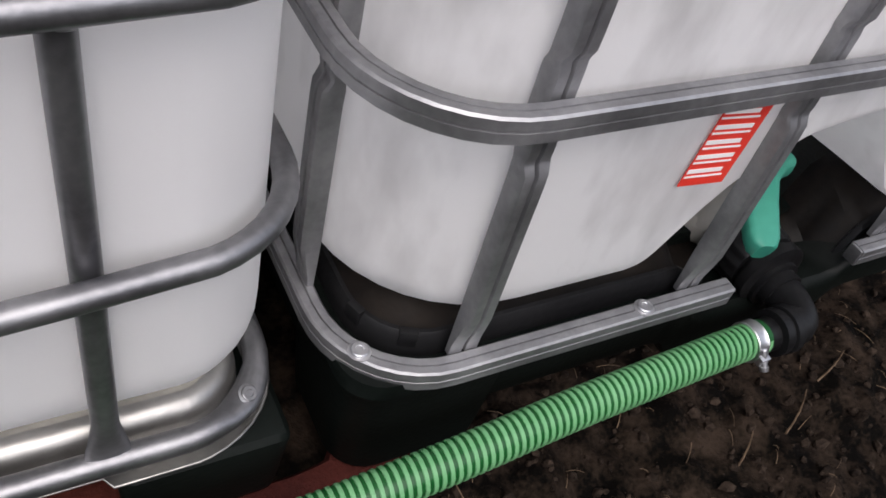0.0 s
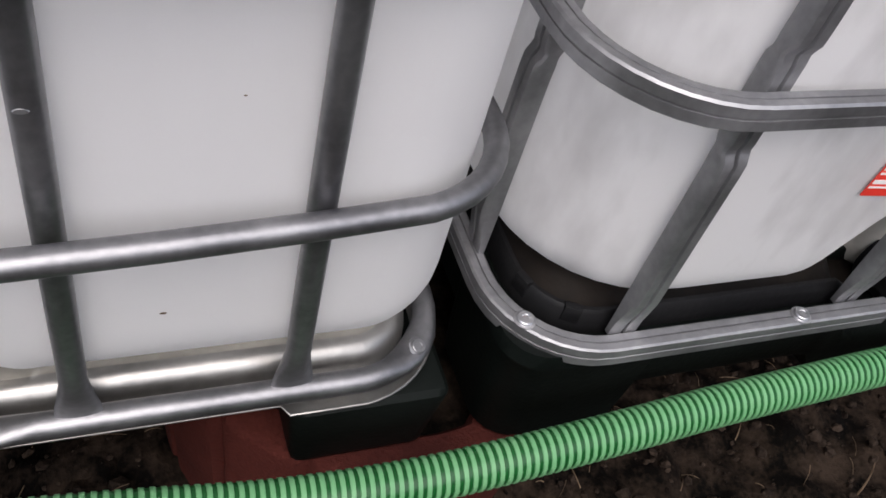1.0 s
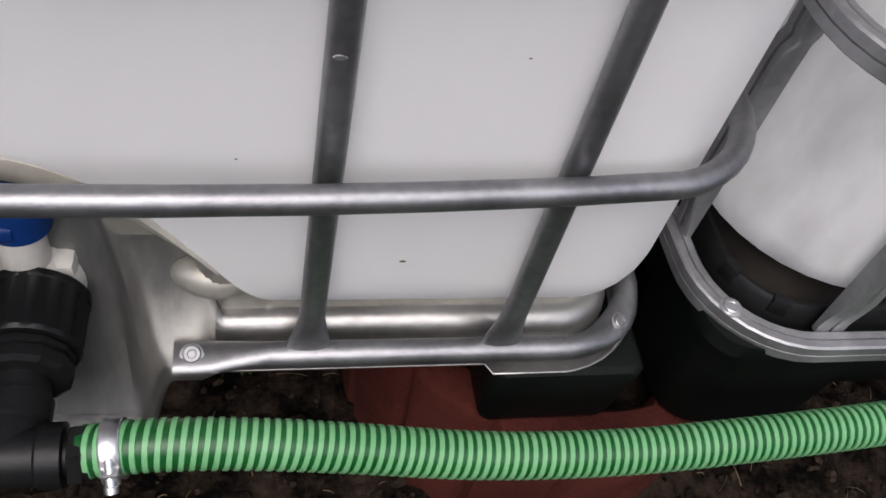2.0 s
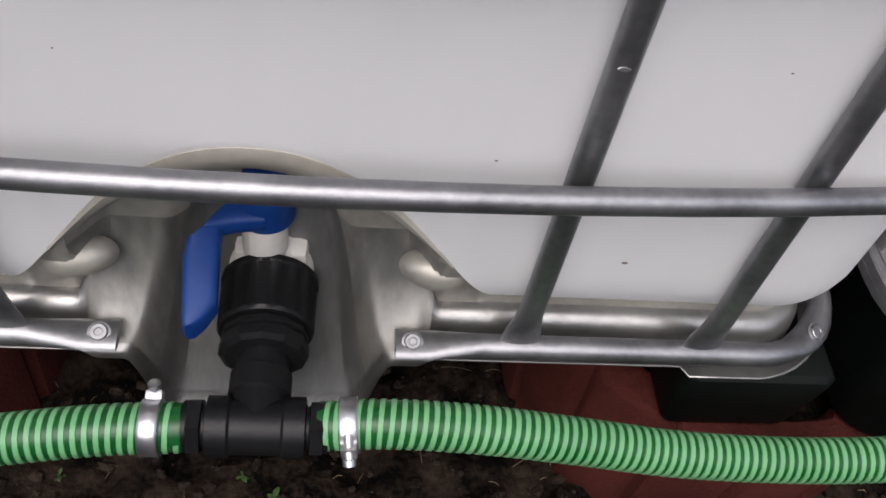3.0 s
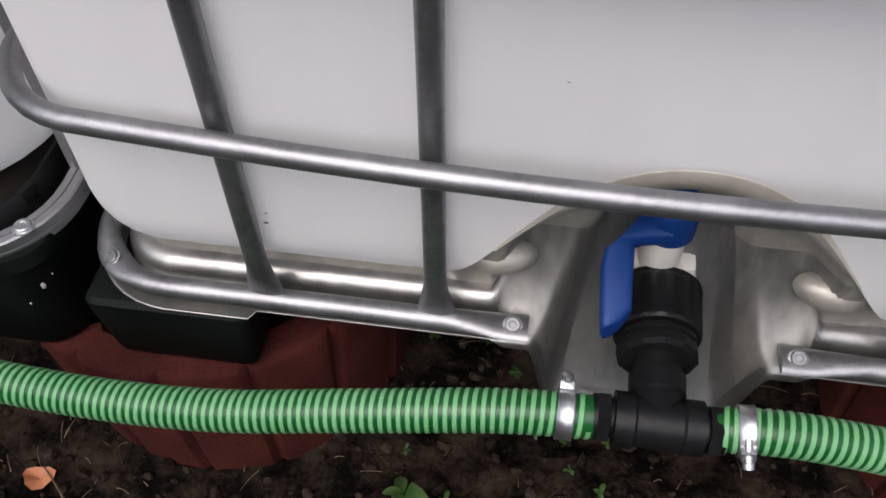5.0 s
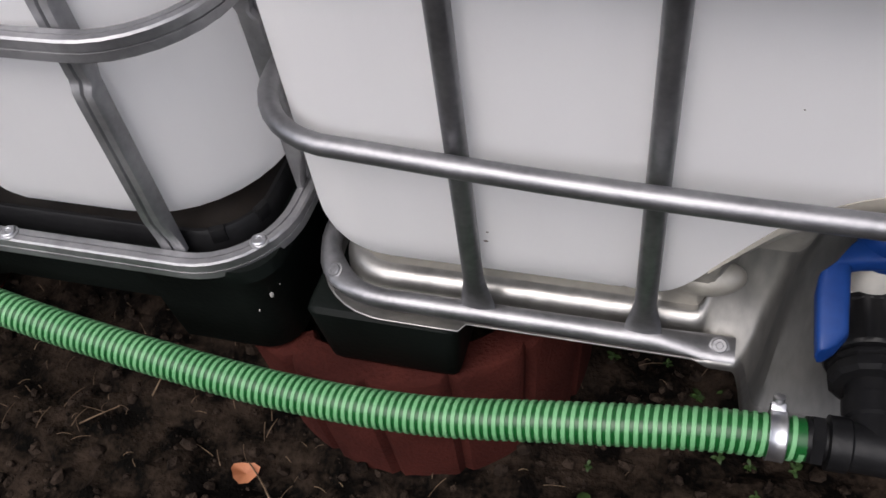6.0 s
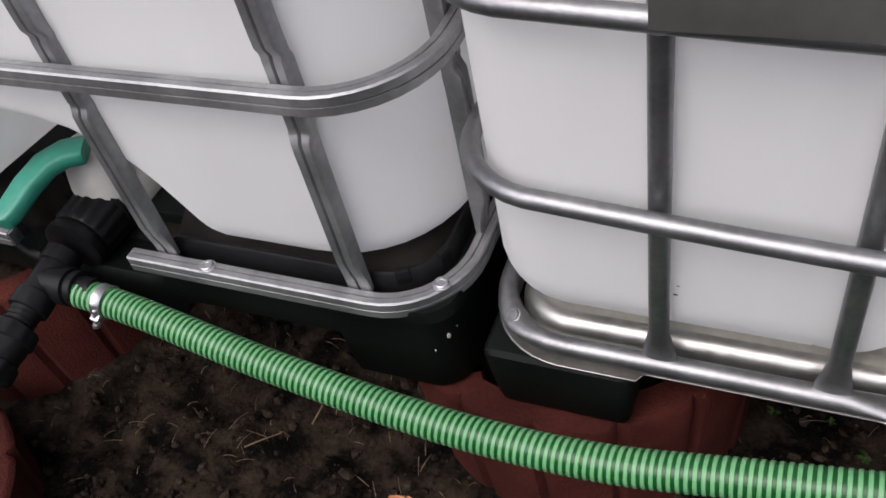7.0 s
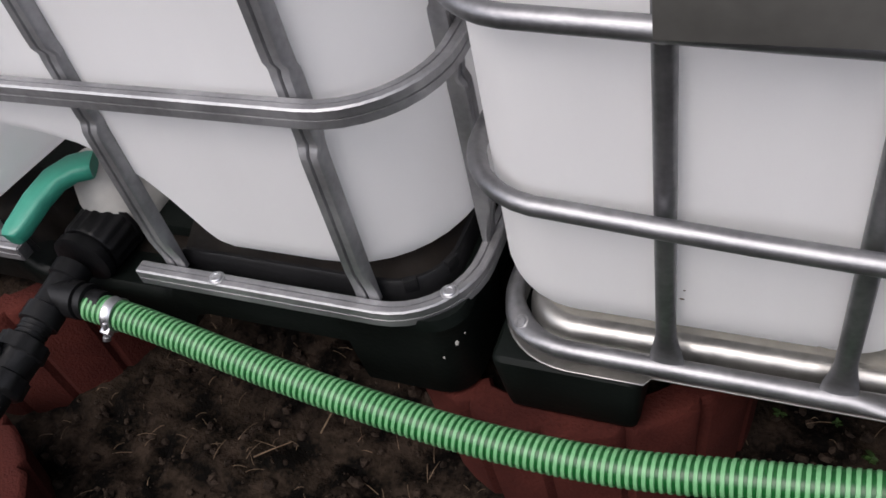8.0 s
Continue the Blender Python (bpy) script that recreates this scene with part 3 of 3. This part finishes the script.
    post = [(-0.0115, 0.0085), (-0.0115, -0.0055), (-0.0095, -0.0085), (-0.0019, -0.0085), (-0.0012, -0.0070), (-0.0009, 0.0040), (0.0009, 0.0040), (0.0012, -0.0070), (0.0019, -0.0085), (0.0095, -0.0085), (0.0115, -0.0055), (0.0115, 0.0085)]
    for x in (-0.395, -0.142, 0.142, 0.395):
        part("upright", upright(x, 0.010, 0.006, 1.0, 0.009, post, 1.25, (0.264, 0.47)), STEEL_SQ, c)
        part("upright", upright(x, 1.197, 0.006, 1.0, 0.009, post, 1.25, (0.264, 0.47), math.pi), STEEL_SQ, c)
    for y in (0.125, 0.36, 0.6, 0.84, 1.075):
        for sx in (-1, 1):
            part("upright", upright(sx * 0.498, y, 0.006, 1.0, 0.009, post, 1.25, (0.264, 0.47), sx * math.pi / 2), STEEL_SQ, c)
    v = new("valve")
    v.parent = c
    v.location.x = -0.005
    part("valve_body", pipe_y([(0.034, 0.0), (0.047, 0.002), (0.047, 0.072), (0.043, 0.088), (0.034, 0.102)], 28, (0, 0.19, -0.022)), WHITE_PP, v, "ivory plastic valve body")
    part("valve_neck", lathe([(0.042, -0.02), (0.041, 0.02), (0.034, 0.052), (0.020, 0.076)], 20), WHITE_PP, v, m=Matrix.Translation((0, 0.105, 0)))
    handle = part("handle", lever_mesh(), GREEN, v, "teal green plastic lever handle")
    handle.location = (-0.036, 0.010, 0.0)
    handle.rotation_euler.z = -0.35
    part("screw_cap", knurled([(0.038, 0.0), (0.043, 0.002), (0.043, 0.008), (0.042, 0.009), (0.041, 0.050), (0.038, 0.054), (0.034, 0.055), (0.034, 0.060), (0.040, 0.061), (0.040, 0.072), (0.036, 0.074), (0.030, 0.075)], 64, 0.05, lambda h: 0.0085 < h < 0.051), BLACK, v, "ribbed black plastic screw cap", m=aim((0, 0.085, -0.022), (0, -1, 0)))
    lift(c)
    return c


right = outer_container((1.039, -0.022, RAIL + 0.024 - BASE))
left = copy_thing(right, pose(-1.046, -0.014, RAIL + 0.024 - BASE))
for o in left.children:
    if o.name.startswith("valve"):
        o.location.x = -0.022
        for h in o.children:
            if h.name.startswith("handle"):
                h.location = (0.016, 0.0, 0.0)
                h.rotation_euler.z = 0.0
    if o.name.startswith("tank"):
        o.data = o.data.copy()
        o.data.transform(Matrix.Diagonal((-1, 1, 1, 1)))
        o.data.flip_normals()
        o.data.materials[0] = HDPE
# pale scuffs on the round corner of one pallet foot
for x, z, w in ((0.485, 0.076, 0.0050), (0.470, 0.058, 0.0022), (0.492, 0.083, 0.0014)):
    a = math.acos((x - 0.4555) / 0.0408)
    chip = lathe([(w * 0.4, -0.0006), (w, 0.0), (w * 0.7, 0.0005), (w * 0.2, 0.0006)], 5)
    part("scuff", chip, WHITE_PP, left, "pale scuff in the black plastic", smooth=False, m=aim((x, 0.0425 - 0.0408 * math.sin(a), z), (math.cos(a), -math.sin(a), 0)) @ Matrix.Diagonal((0.5, 1, 1, 1)))
tagged(right, "scuffed white tank in a square-tube steel cage, with a red sticker")


# ---- red printed sticker on the tank ----
def sticker(at):
    t = thing("sticker", "red sticker with white printed lines on the tank", "sticker", at)
    part("sheet", block(0, 0.052, -0.0006, 0.0006, 0, 0.082, 0), RED_PRINT, t, smooth=False)
    for k in range(5):
        z = 0.009 + k * 0.0150
        part("printed_bar", block(0.0006, 0.040 + 0.003 * (k % 2), -0.0011, -0.0004, z + 0.0048, z + 0.0090, 0), WHITE_PRINT, t, smooth=False)
        part("printed_bar", block(0.0006, 0.044, -0.0011, -0.0004, z, z + 0.0018, 0), WHITE_PRINT, t, smooth=False)
    t.rotation_euler.y = radians(6)
    return t


sticker((0.806, -0.0085, 0.543))


# ---- hoses and fittings ----
def hose_between(knots, label, radius=0.0178, pitch=0.0076):
    line = spline(knots, 0.006)
    base = line[0].copy()
    h = thing("hose", label, "hose", base, "green hoses")
    line = [p - base for p in line]
    part("hose_wall", sweep(line, circle(radius, 18)), HOSE_DARK, h)
    # even arc length, then a raised spiral
    s = np.concatenate([[0], np.cumsum([(b - a).length for a, b in zip(line, line[1:])])])
    xyz = np.array([tuple(p) for p in line])
    n, rows = 18, []
    for k in range(int(s[-1] / pitch * n)):
        a, u = 2 * math.pi * k / n, k / n * pitch
        if not 0.003 < u < s[-1] - 0.003:
            continue
        p = Vector([float(np.interp(u, s, xyz[:, i])) for i in range(3)])
        q = Vector([float(np.interp(u + 0.004, s, xyz[:, i])) for i in range(3)])
        o = Vector([float(np.interp(u - 0.004, s, xyz[:, i])) for i in range(3)])
        d = (q - o).normalized()
        side = d.cross(Vector((0, 0, 1))).normalized()
        top = side.cross(d)
        out = side * math.cos(a) + top * math.sin(a)
        rows.append([p + d * w + out * (radius + e) for w, e in ((-0.0024, -0.001), (-0.0018, 0.0009), (0.0018, 0.0009), (0.0024, -0.001))])
    part("spiral", grid(rows), HOSE_LIGHT, h, "pale green raised spiral")
    return h, base


def clamp_on(h, base, at, way, screw, radius=0.0178):
    """A worm-drive clamp round a hose: at its place, way along the hose, screw the side where the screw sits."""
    at = Vector(at) - base
    c = part("hose_clamp", lathe([(radius + 0.0008, -0.0066), (radius + 0.0028, -0.0069), (radius + 0.0034, -0.0060), (radius + 0.0028, -0.0050), (radius + 0.0028, 0.0050), (radius + 0.0034, 0.0060), (radius + 0.0028, 0.0069), (radius + 0.0008, 0.0066)], 28), ZINC, h, "shiny zinc worm-drive hose clamp", m=aim(at, way))
    w, s = Vector(way).normalized(), Vector(screw)
    s = (s - w * s.dot(w)).normalized()
    t = w.cross(s)
    p = at + s * (radius + 0.0075)
    part("screw_housing", block(-0.0055, 0.0055, -0.006, 0.006, -0.005, 0.005, 0.0015), ZINC, c, m=Matrix.Translation(at + s * (radius + 0.004)) @ Matrix((t, w, s)).transposed().to_4x4())
    part("screw", lathe([(0.003, -0.014), (0.0036, -0.012), (0.0030, -0.010), (0.0036, -0.008), (0.0030, -0.006), (0.0036, -0.003), (0.0036, 0.004), (0.0048, 0.0045), (0.0048, 0.009), (0.003, 0.0095)], 10), ZINC, c, m=aim(p, t * 0.7 + s * 0.6))


R_KNOTS = [(0.048, -0.076, 0.359), (0.10, -0.077, 0.367), (0.167, -0.078, 0.363), (0.24, -0.080, 0.352), (0.33, -0.084, 0.339), (0.42, -0.086, 0.335), (0.50, -0.086, 0.338), (0.63, -0.082, 0.346), (0.72, -0.077, 0.350), (0.82, -0.073, 0.353), (0.91, -0.070, 0.356), (0.968, -0.068, 0.355)]
L_KNOTS = [(-0.048, -0.078, RAIL - 0.002), (-0.12, -0.082, RAIL - 0.004), (-0.24, -0.091, RAIL - 0.019), (-0.38, -0.099, RAIL - 0.039), (-0.54, -0.095, RAIL - 0.047), (-0.74, -0.080, RAIL - 0.037), (-0.92, -0.064, RAIL - 0.014), (-1.015, -0.060, RAIL - 0.002)]
hr, b = hose_between(R_KNOTS, "translucent green spiral hose clamped between black fittings")
clamp_on(hr, b, (0.072, -0.0765, 0.363), (1, 0, 0.15), (0, -1, 0.2))
clamp_on(hr, b, (0.952, -0.069, 0.3555), (1, 0, 0.02), (0, -1, -0.1))
hl, b = hose_between(L_KNOTS, "sagging translucent green spiral hose clamped between black fittings")
clamp_on(hl, b, (-0.070, -0.079, RAIL - 0.002), (1, 0, 0), (0, 1, 0.4))
clamp_on(hl, b, (-0.975, -0.062, RAIL - 0.007), (1, 0, -0.1), (0, -1, -0.3))


def tee_fitting(at):
    t = thing("tee_fitting", "black plastic threaded tee joining two green hoses", "pipe fitting", at)
    run = [(0.016, -0.052), (0.0185, -0.052), (0.0185, -0.040), (0.016, -0.039), (0.016, -0.036), (0.0225, -0.035), (0.0225, -0.020), (0.0205, -0.018), (0.0205, 0.018), (0.0225, 0.020), (0.0225, 0.035), (0.016, 0.036), (0.016, 0.039), (0.0185, 0.040), (0.0185, 0.052), (0.016, 0.052)]
    part("run", lathe(run, 24), BLACK, t, m=aim((0, 0, 0), (1, 0, 0)))
    part("branch", lathe([(0.0205, 0.0), (0.0205, 0.022), (0.0235, 0.024), (0.0235, 0.042), (0.0205, 0.044), (0.0205, 0.060)], 24), BLACK, t, m=aim((0, 0, 0), (0, 1, 0)))
    for sx in (-1, 1):
        part("hex_collar", lathe([(0.017, 0.0), (0.0215, 0.001), (0.0215, 0.010), (0.018, 0.011)], 6), BLACK, t, m=aim((sx * 0.038, 0, 0), (sx, 0, 0)), smooth=False)
    return t


tee_fitting((0.004, -0.077, RAIL - 0.002))


def elbow_fitting(at):
    """A quarter bend from the valve round to the hose."""
    e = thing("elbow_fitting", "black plastic elbow between valve and green hose", "pipe fitting", at)
    bend = [(0, 0.045, 0), (0, 0.020, 0)] + [(-0.020 + 0.020 * math.cos(a), 0.020 - 0.040 * math.sin(a), 0) for a in np.linspace(0.2, 1.4, 6)] + [(-0.030, -0.020, 0), (-0.045, -0.020, 0)]
    part("collar", lathe([(0.024, 0.0), (0.030, 0.001), (0.030, 0.008), (0.026, 0.009), (0.026, 0.013), (0.029, 0.014), (0.029, 0.020), (0.024, 0.021)], 24), BLACK, e, m=aim((0, 0.030, 0), (0, 1, 0)))
    part("bend", sweep(bend, circle(0.0215, 20)), BLACK, e)
    part("collar", lathe([(0.022, 0.0), (0.0245, 0.001), (0.0245, 0.014), (0.022, 0.015)], 24), BLACK, e, m=aim((0, 0.018, 0), (0, 1, 0)))
    part("collar", lathe([(0.022, 0.0), (0.026, 0.001), (0.026, 0.010), (0.023, 0.011), (0.023, 0.014), (0.025, 0.015), (0.025, 0.024), (0.018, 0.025), (0.017, 0.045)], 24), BLACK, e, m=aim((-0.030, -0.020, 0), (-1, 0, 0)))
    return e


elbow_fitting((1.036, -0.048, RAIL - 0.005))


def branch_fitting(at):
    """A tee towards the hose, then a stop valve pointing away from the tank."""
    t = thing("branch_fitting", "black plastic tee with a stop valve below the tank outlet", "pipe fitting", at)
    part("run", lathe([(0.019, 0.0), (0.024, 0.001), (0.024, 0.020), (0.0205, 0.022), (0.0205, 0.062), (0.0245, 0.064), (0.0245, 0.086), (0.019, 0.087), (0.017, 0.110)], 24), BLACK, t, m=aim((0, 0.046, 0), (0, -1, 0)))
    part("branch", lathe([(0.0205, 0.0), (0.0205, 0.026), (0.024, 0.028), (0.024, 0.044), (0.020, 0.045), (0.020, 0.048), (0.0225, 0.049), (0.0225, 0.058), (0.017, 0.059), (0.0165, 0.080)], 24), BLACK, t, m=aim((0, 0.002, 0), (1, 0, 0.02)))
    for k in range(3):
        part("thread", lathe([(0.0165, 0.0), (0.0195, 0.001), (0.0195, 0.003), (0.0165, 0.004)], 20), BLACK, t, m=aim((0, -0.044 - 0.006 * k, 0), (0, -1, 0)))
    v = part("stop_valve", knurled([(0.022, 0.0), (0.030, 0.002), (0.031, 0.020), (0.028, 0.022), (0.027, 0.045), (0.031, 0.047), (0.032, 0.066), (0.028, 0.070), (0.022, 0.072), (0.022, 0.120)], 40, 0.05, lambda h: h < 0.021 or 0.046 < h < 0.067), BLACK, t, "black plastic ball valve", m=aim((0, -0.062, 0), (0, -1, 0.0)))
    part("valve_stem", lathe([(0.012, 0.02), (0.012, 0.036), (0.009, 0.038)], 16), BLACK, v, m=Matrix.Translation((-0.006, -0.095, 0)))
    part("valve_lever", block(-0.060, 0.006, -0.106, -0.084, 0.034, 0.046, 0.004), BLACK, v)
    return t


branch_fitting((-1.070, -0.058, RAIL - 0.002)).rotation_euler.x = 0.14


# ---- red concrete planting rings under the pallets ----
def planting_ring(at, radius, foot, height, label, turn=0.0, flutes=16):
    r = thing("planting_ring", label, "planting ring", at, "red planting rings")
    n = flutes * 10

    def out(k, rad):
        a = 2 * math.pi * k / n + turn
        u = (k % 10) / 10
        q = rad - 0.008 * math.exp(-((min(u, 1 - u) * 10) ** 2) / 0.3)
        return q * math.cos(a), q * math.sin(a)

    rows = []
    for rad, z in ((foot - 0.045, 0.0), (foot, 0.0), ((radius + foot) / 2, height * 0.5), (radius, height - 0.008), (radius - 0.004, height - 0.002), (radius - 0.010, height), (radius - 0.040, height), (radius - 0.045, height - 0.006)):
        rows.append([(*out(k, rad), z) for k in range(n)])
    part("ring_wall", grid(rows, close_u=True, close_v=True), RED_CONCRETE, r)
    part("soil_fill", grid([[(rr * math.cos(a), rr * math.sin(a), height - 0.035 + 0.008 * noise.noise(Vector((rr * 30 * math.cos(a), rr * 30 * math.sin(a), 1.0)))) for a in np.linspace(0, 2 * math.pi, 40)[:-1]] for rr in (0.002, 0.05, 0.1, radius - 0.042)], close_v=True, caps=False), SOIL, r)
    return r


TOP = RAIL - BASE
for x, y, top in ((-0.485, 0.212, TOP), (0.505, 0.205, TOP), (-1.43, 0.16, TOP), (1.70, 0.80, TOP), (-1.36, -0.35, 0.12)):
    planting_ring((x, y, -0.03), 0.243, 0.226, top + 0.03, "tapered red concrete planting ring with fluted sides", 0.15 + x)


# ---- clutter on the soil ----
rng = random.Random(4)


def open_soil(y_lo=-0.42, y_hi=0.30):
    """A place on the soil that no ring covers."""
    while True:
        x, y = rng.uniform(-1.6, 1.7), rng.uniform(y_lo, y_hi)
        if all(math.hypot(x - a, y - b) > 0.225 for a, b in ((-0.485, 0.212), (0.505, 0.205), (-1.43, 0.16), (1.70, 0.80), (-1.36, -0.35))):
            return x, y


seed = bmesh.new()
bmesh.ops.create_icosphere(seed, subdivisions=1, radius=1)
seed.verts.index_update()
ball, tris = [v.co.copy() for v in seed.verts], [[v.index for v in f.verts] for f in seed.faces]
seed.free()
verts, faces = [], []
for k in range(6500):
    x, y = open_soil()
    r = 0.0012 + 0.012 * rng.random() ** 5
    m = Matrix.Translation((x, y, soil_height(x, y) + r * 0.2)) @ Euler((rng.random() * 6, rng.random() * 6, 0)).to_matrix().to_4x4() @ Matrix.Diagonal((r, r * rng.uniform(0.6, 1.0), r * rng.uniform(0.5, 0.8), 1))
    faces += [[len(verts) + q for q in f] for f in tris]
    verts += [m @ (p * rng.uniform(0.75, 1.2)) for p in ball]
me = bpy.data.meshes.new("soil_crumbs")
me.from_pydata(verts, [], faces)
me.materials.append(CLOD)
tagged(new("soil_crumbs", me), "loose brown soil crumbs lying on the ground", "soil", kind="stuff")


def straw_blade(bm, x, y, z, length, width, heading, pitch, bend):
    rows = []
    for k in range(5):
        t = k / 4
        d = Vector((math.cos(heading + bend * t), math.sin(heading + bend * t), 0))
        p = Vector((x, y, z)) + d * (length * (t - 0.5)) + Vector((0, 0, math.sin(pitch) * length * t + 0.004 * math.sin(math.pi * t)))
        s_ = Vector((-d.y, d.x, 0)) * (width * (1 - 0.5 * t))
        rows.append((p - s_, p + Vector((0, 0, width * 0.8)), p + s_, p - Vector((0, 0, width * 0.4))))
    vs = [[bm.verts.new(q) for q in row] for row in rows]
    for a, b in zip(vs, vs[1:]):
        for j in range(4):
            bm.faces.new((a[j], a[(j + 1) % 4], b[(j + 1) % 4], b[j]))
    bm.faces.new(vs[0]), bm.faces.new(vs[-1])


bm = bmesh.new()
for k in range(520):
    x, y = open_soil()
    straw_blade(bm, x, y, soil_height(x, y) + 0.004, rng.uniform(0.008, 0.040), rng.uniform(0.0003, 0.0008), rng.uniform(0, 6.28), rng.uniform(0, 0.2), rng.uniform(-0.15, 0.15))
tagged(part("straw", bm, STRAW), "short dry straw bits and rootlets scattered on soil", "straw", kind="stuff")


def twig(x, y, length, heading, pitch=0.15, width=0.0016):
    bm = bmesh.new()
    straw_blade(bm, 0, 0, 0, length, width, heading, pitch, 0.15)
    ob = part("straw_stalk", bm, STRAW)
    ob.location = (x, y, soil_height(x, y) + 0.008)
    return tagged(ob, "single pale dry straw stalk on the soil", "straw", "straw stalks")


for args in ((-0.64, -0.07, 0.085, 2.3), (-0.83, 0.05, 0.07, 1.1, 0.7), (-0.90, -0.03, 0.06, 0.5), (0.22, -0.02, 0.07, 0.3), (0.20, -0.09, 0.05, 0.15), (1.30, -0.04, 0.09, 0.45), (1.40, 0.0, 0.08, 0.25), (1.18, -0.06, 0.07, 0.5), (0.80, 0.05, 0.06, 0.2)):
    twig(*args)


def leaf_mesh(length, width, droop):
    rows = []
    for t in np.linspace(0, 1, 6):
        w = width * math.sin(math.pi * min(t * 0.92 + 0.06, 1)) ** 0.8
        z = length * (0.5 * t - droop * t * t)
        rows.append([(length * t, -w, z + 0.15 * w), (length * t, 0, z - 0.1 * w), (length * t, w, z + 0.15 * w)])
    return grid(rows)


LEAVES = [leaf_mesh(0.022, 0.006, 0.5), leaf_mesh(0.014, 0.005, 0.3), leaf_mesh(0.034, 0.010, 0.6)]
LEAF_DATA = []
for bm_leaf in LEAVES:
    me = bpy.data.meshes.new("leaf")
    bm_leaf.to_mesh(me)
    bm_leaf.free()
    for f in me.polygons:
        f.use_smooth = True
    me.materials.append(LEAF)
    LEAF_DATA.append(me)


def weed(x, y, leaves, size, kinds):
    w = thing("weed", "small green weed seedling growing in the soil", "weed", (x, y, soil_height(x, y)), "weeds")
    stem = part("stem", sweep([(0, 0, -0.004), (0.001, 0, 0.012 * size), (0.002, 0.001, 0.026 * size)], circle(0.0008, 6), up=(0, 1, 0)), LEAF, w)
    for k in range(leaves):
        ob = new("leaf", LEAF_DATA[rng.choice(kinds)])
        ob.parent = w
        ob.location = (0.001, 0, 0.026 * size * (k + 1) / leaves)
        ob.rotation_euler = (rng.uniform(-0.3, 0.3), rng.uniform(-0.3, 0.3), k * 2.4 + rng.random())
        ob.scale = [size * rng.uniform(0.7, 1.2)] * 3
    return w


for k in range(26):
    x, y = rng.uniform(-0.24, 0.16), rng.uniform(-0.09, 0.22)
    weed(x, y, rng.randint(4, 7), rng.uniform(0.35, 0.65), (0, 1))
weed(-0.205, -0.055, 6, 1.3, (2,))
weed(-0.23, -0.02, 5, 1.0, (2, 0))

bm = grid([[(0.020 * math.cos(a) * k / 3 * (1 + 0.2 * math.sin(3 * a)), 0.015 * math.sin(a) * k / 3 * (1 + 0.2 * math.sin(3 * a)), 0.004 * math.sin(2 * a) * k / 3 + 0.002 * k) for a in np.linspace(0, 2 * math.pi, 13)[:-1]] for k in (0.1, 1, 2, 3)], close_v=True)
leaf = part("dead_leaf", bm, DEAD_LEAF)
leaf.location = (-0.675, -0.055, soil_height(-0.675, -0.055) + 0.008)
tagged(leaf, "curled orange-brown dead leaf lying on the soil", "leaf")
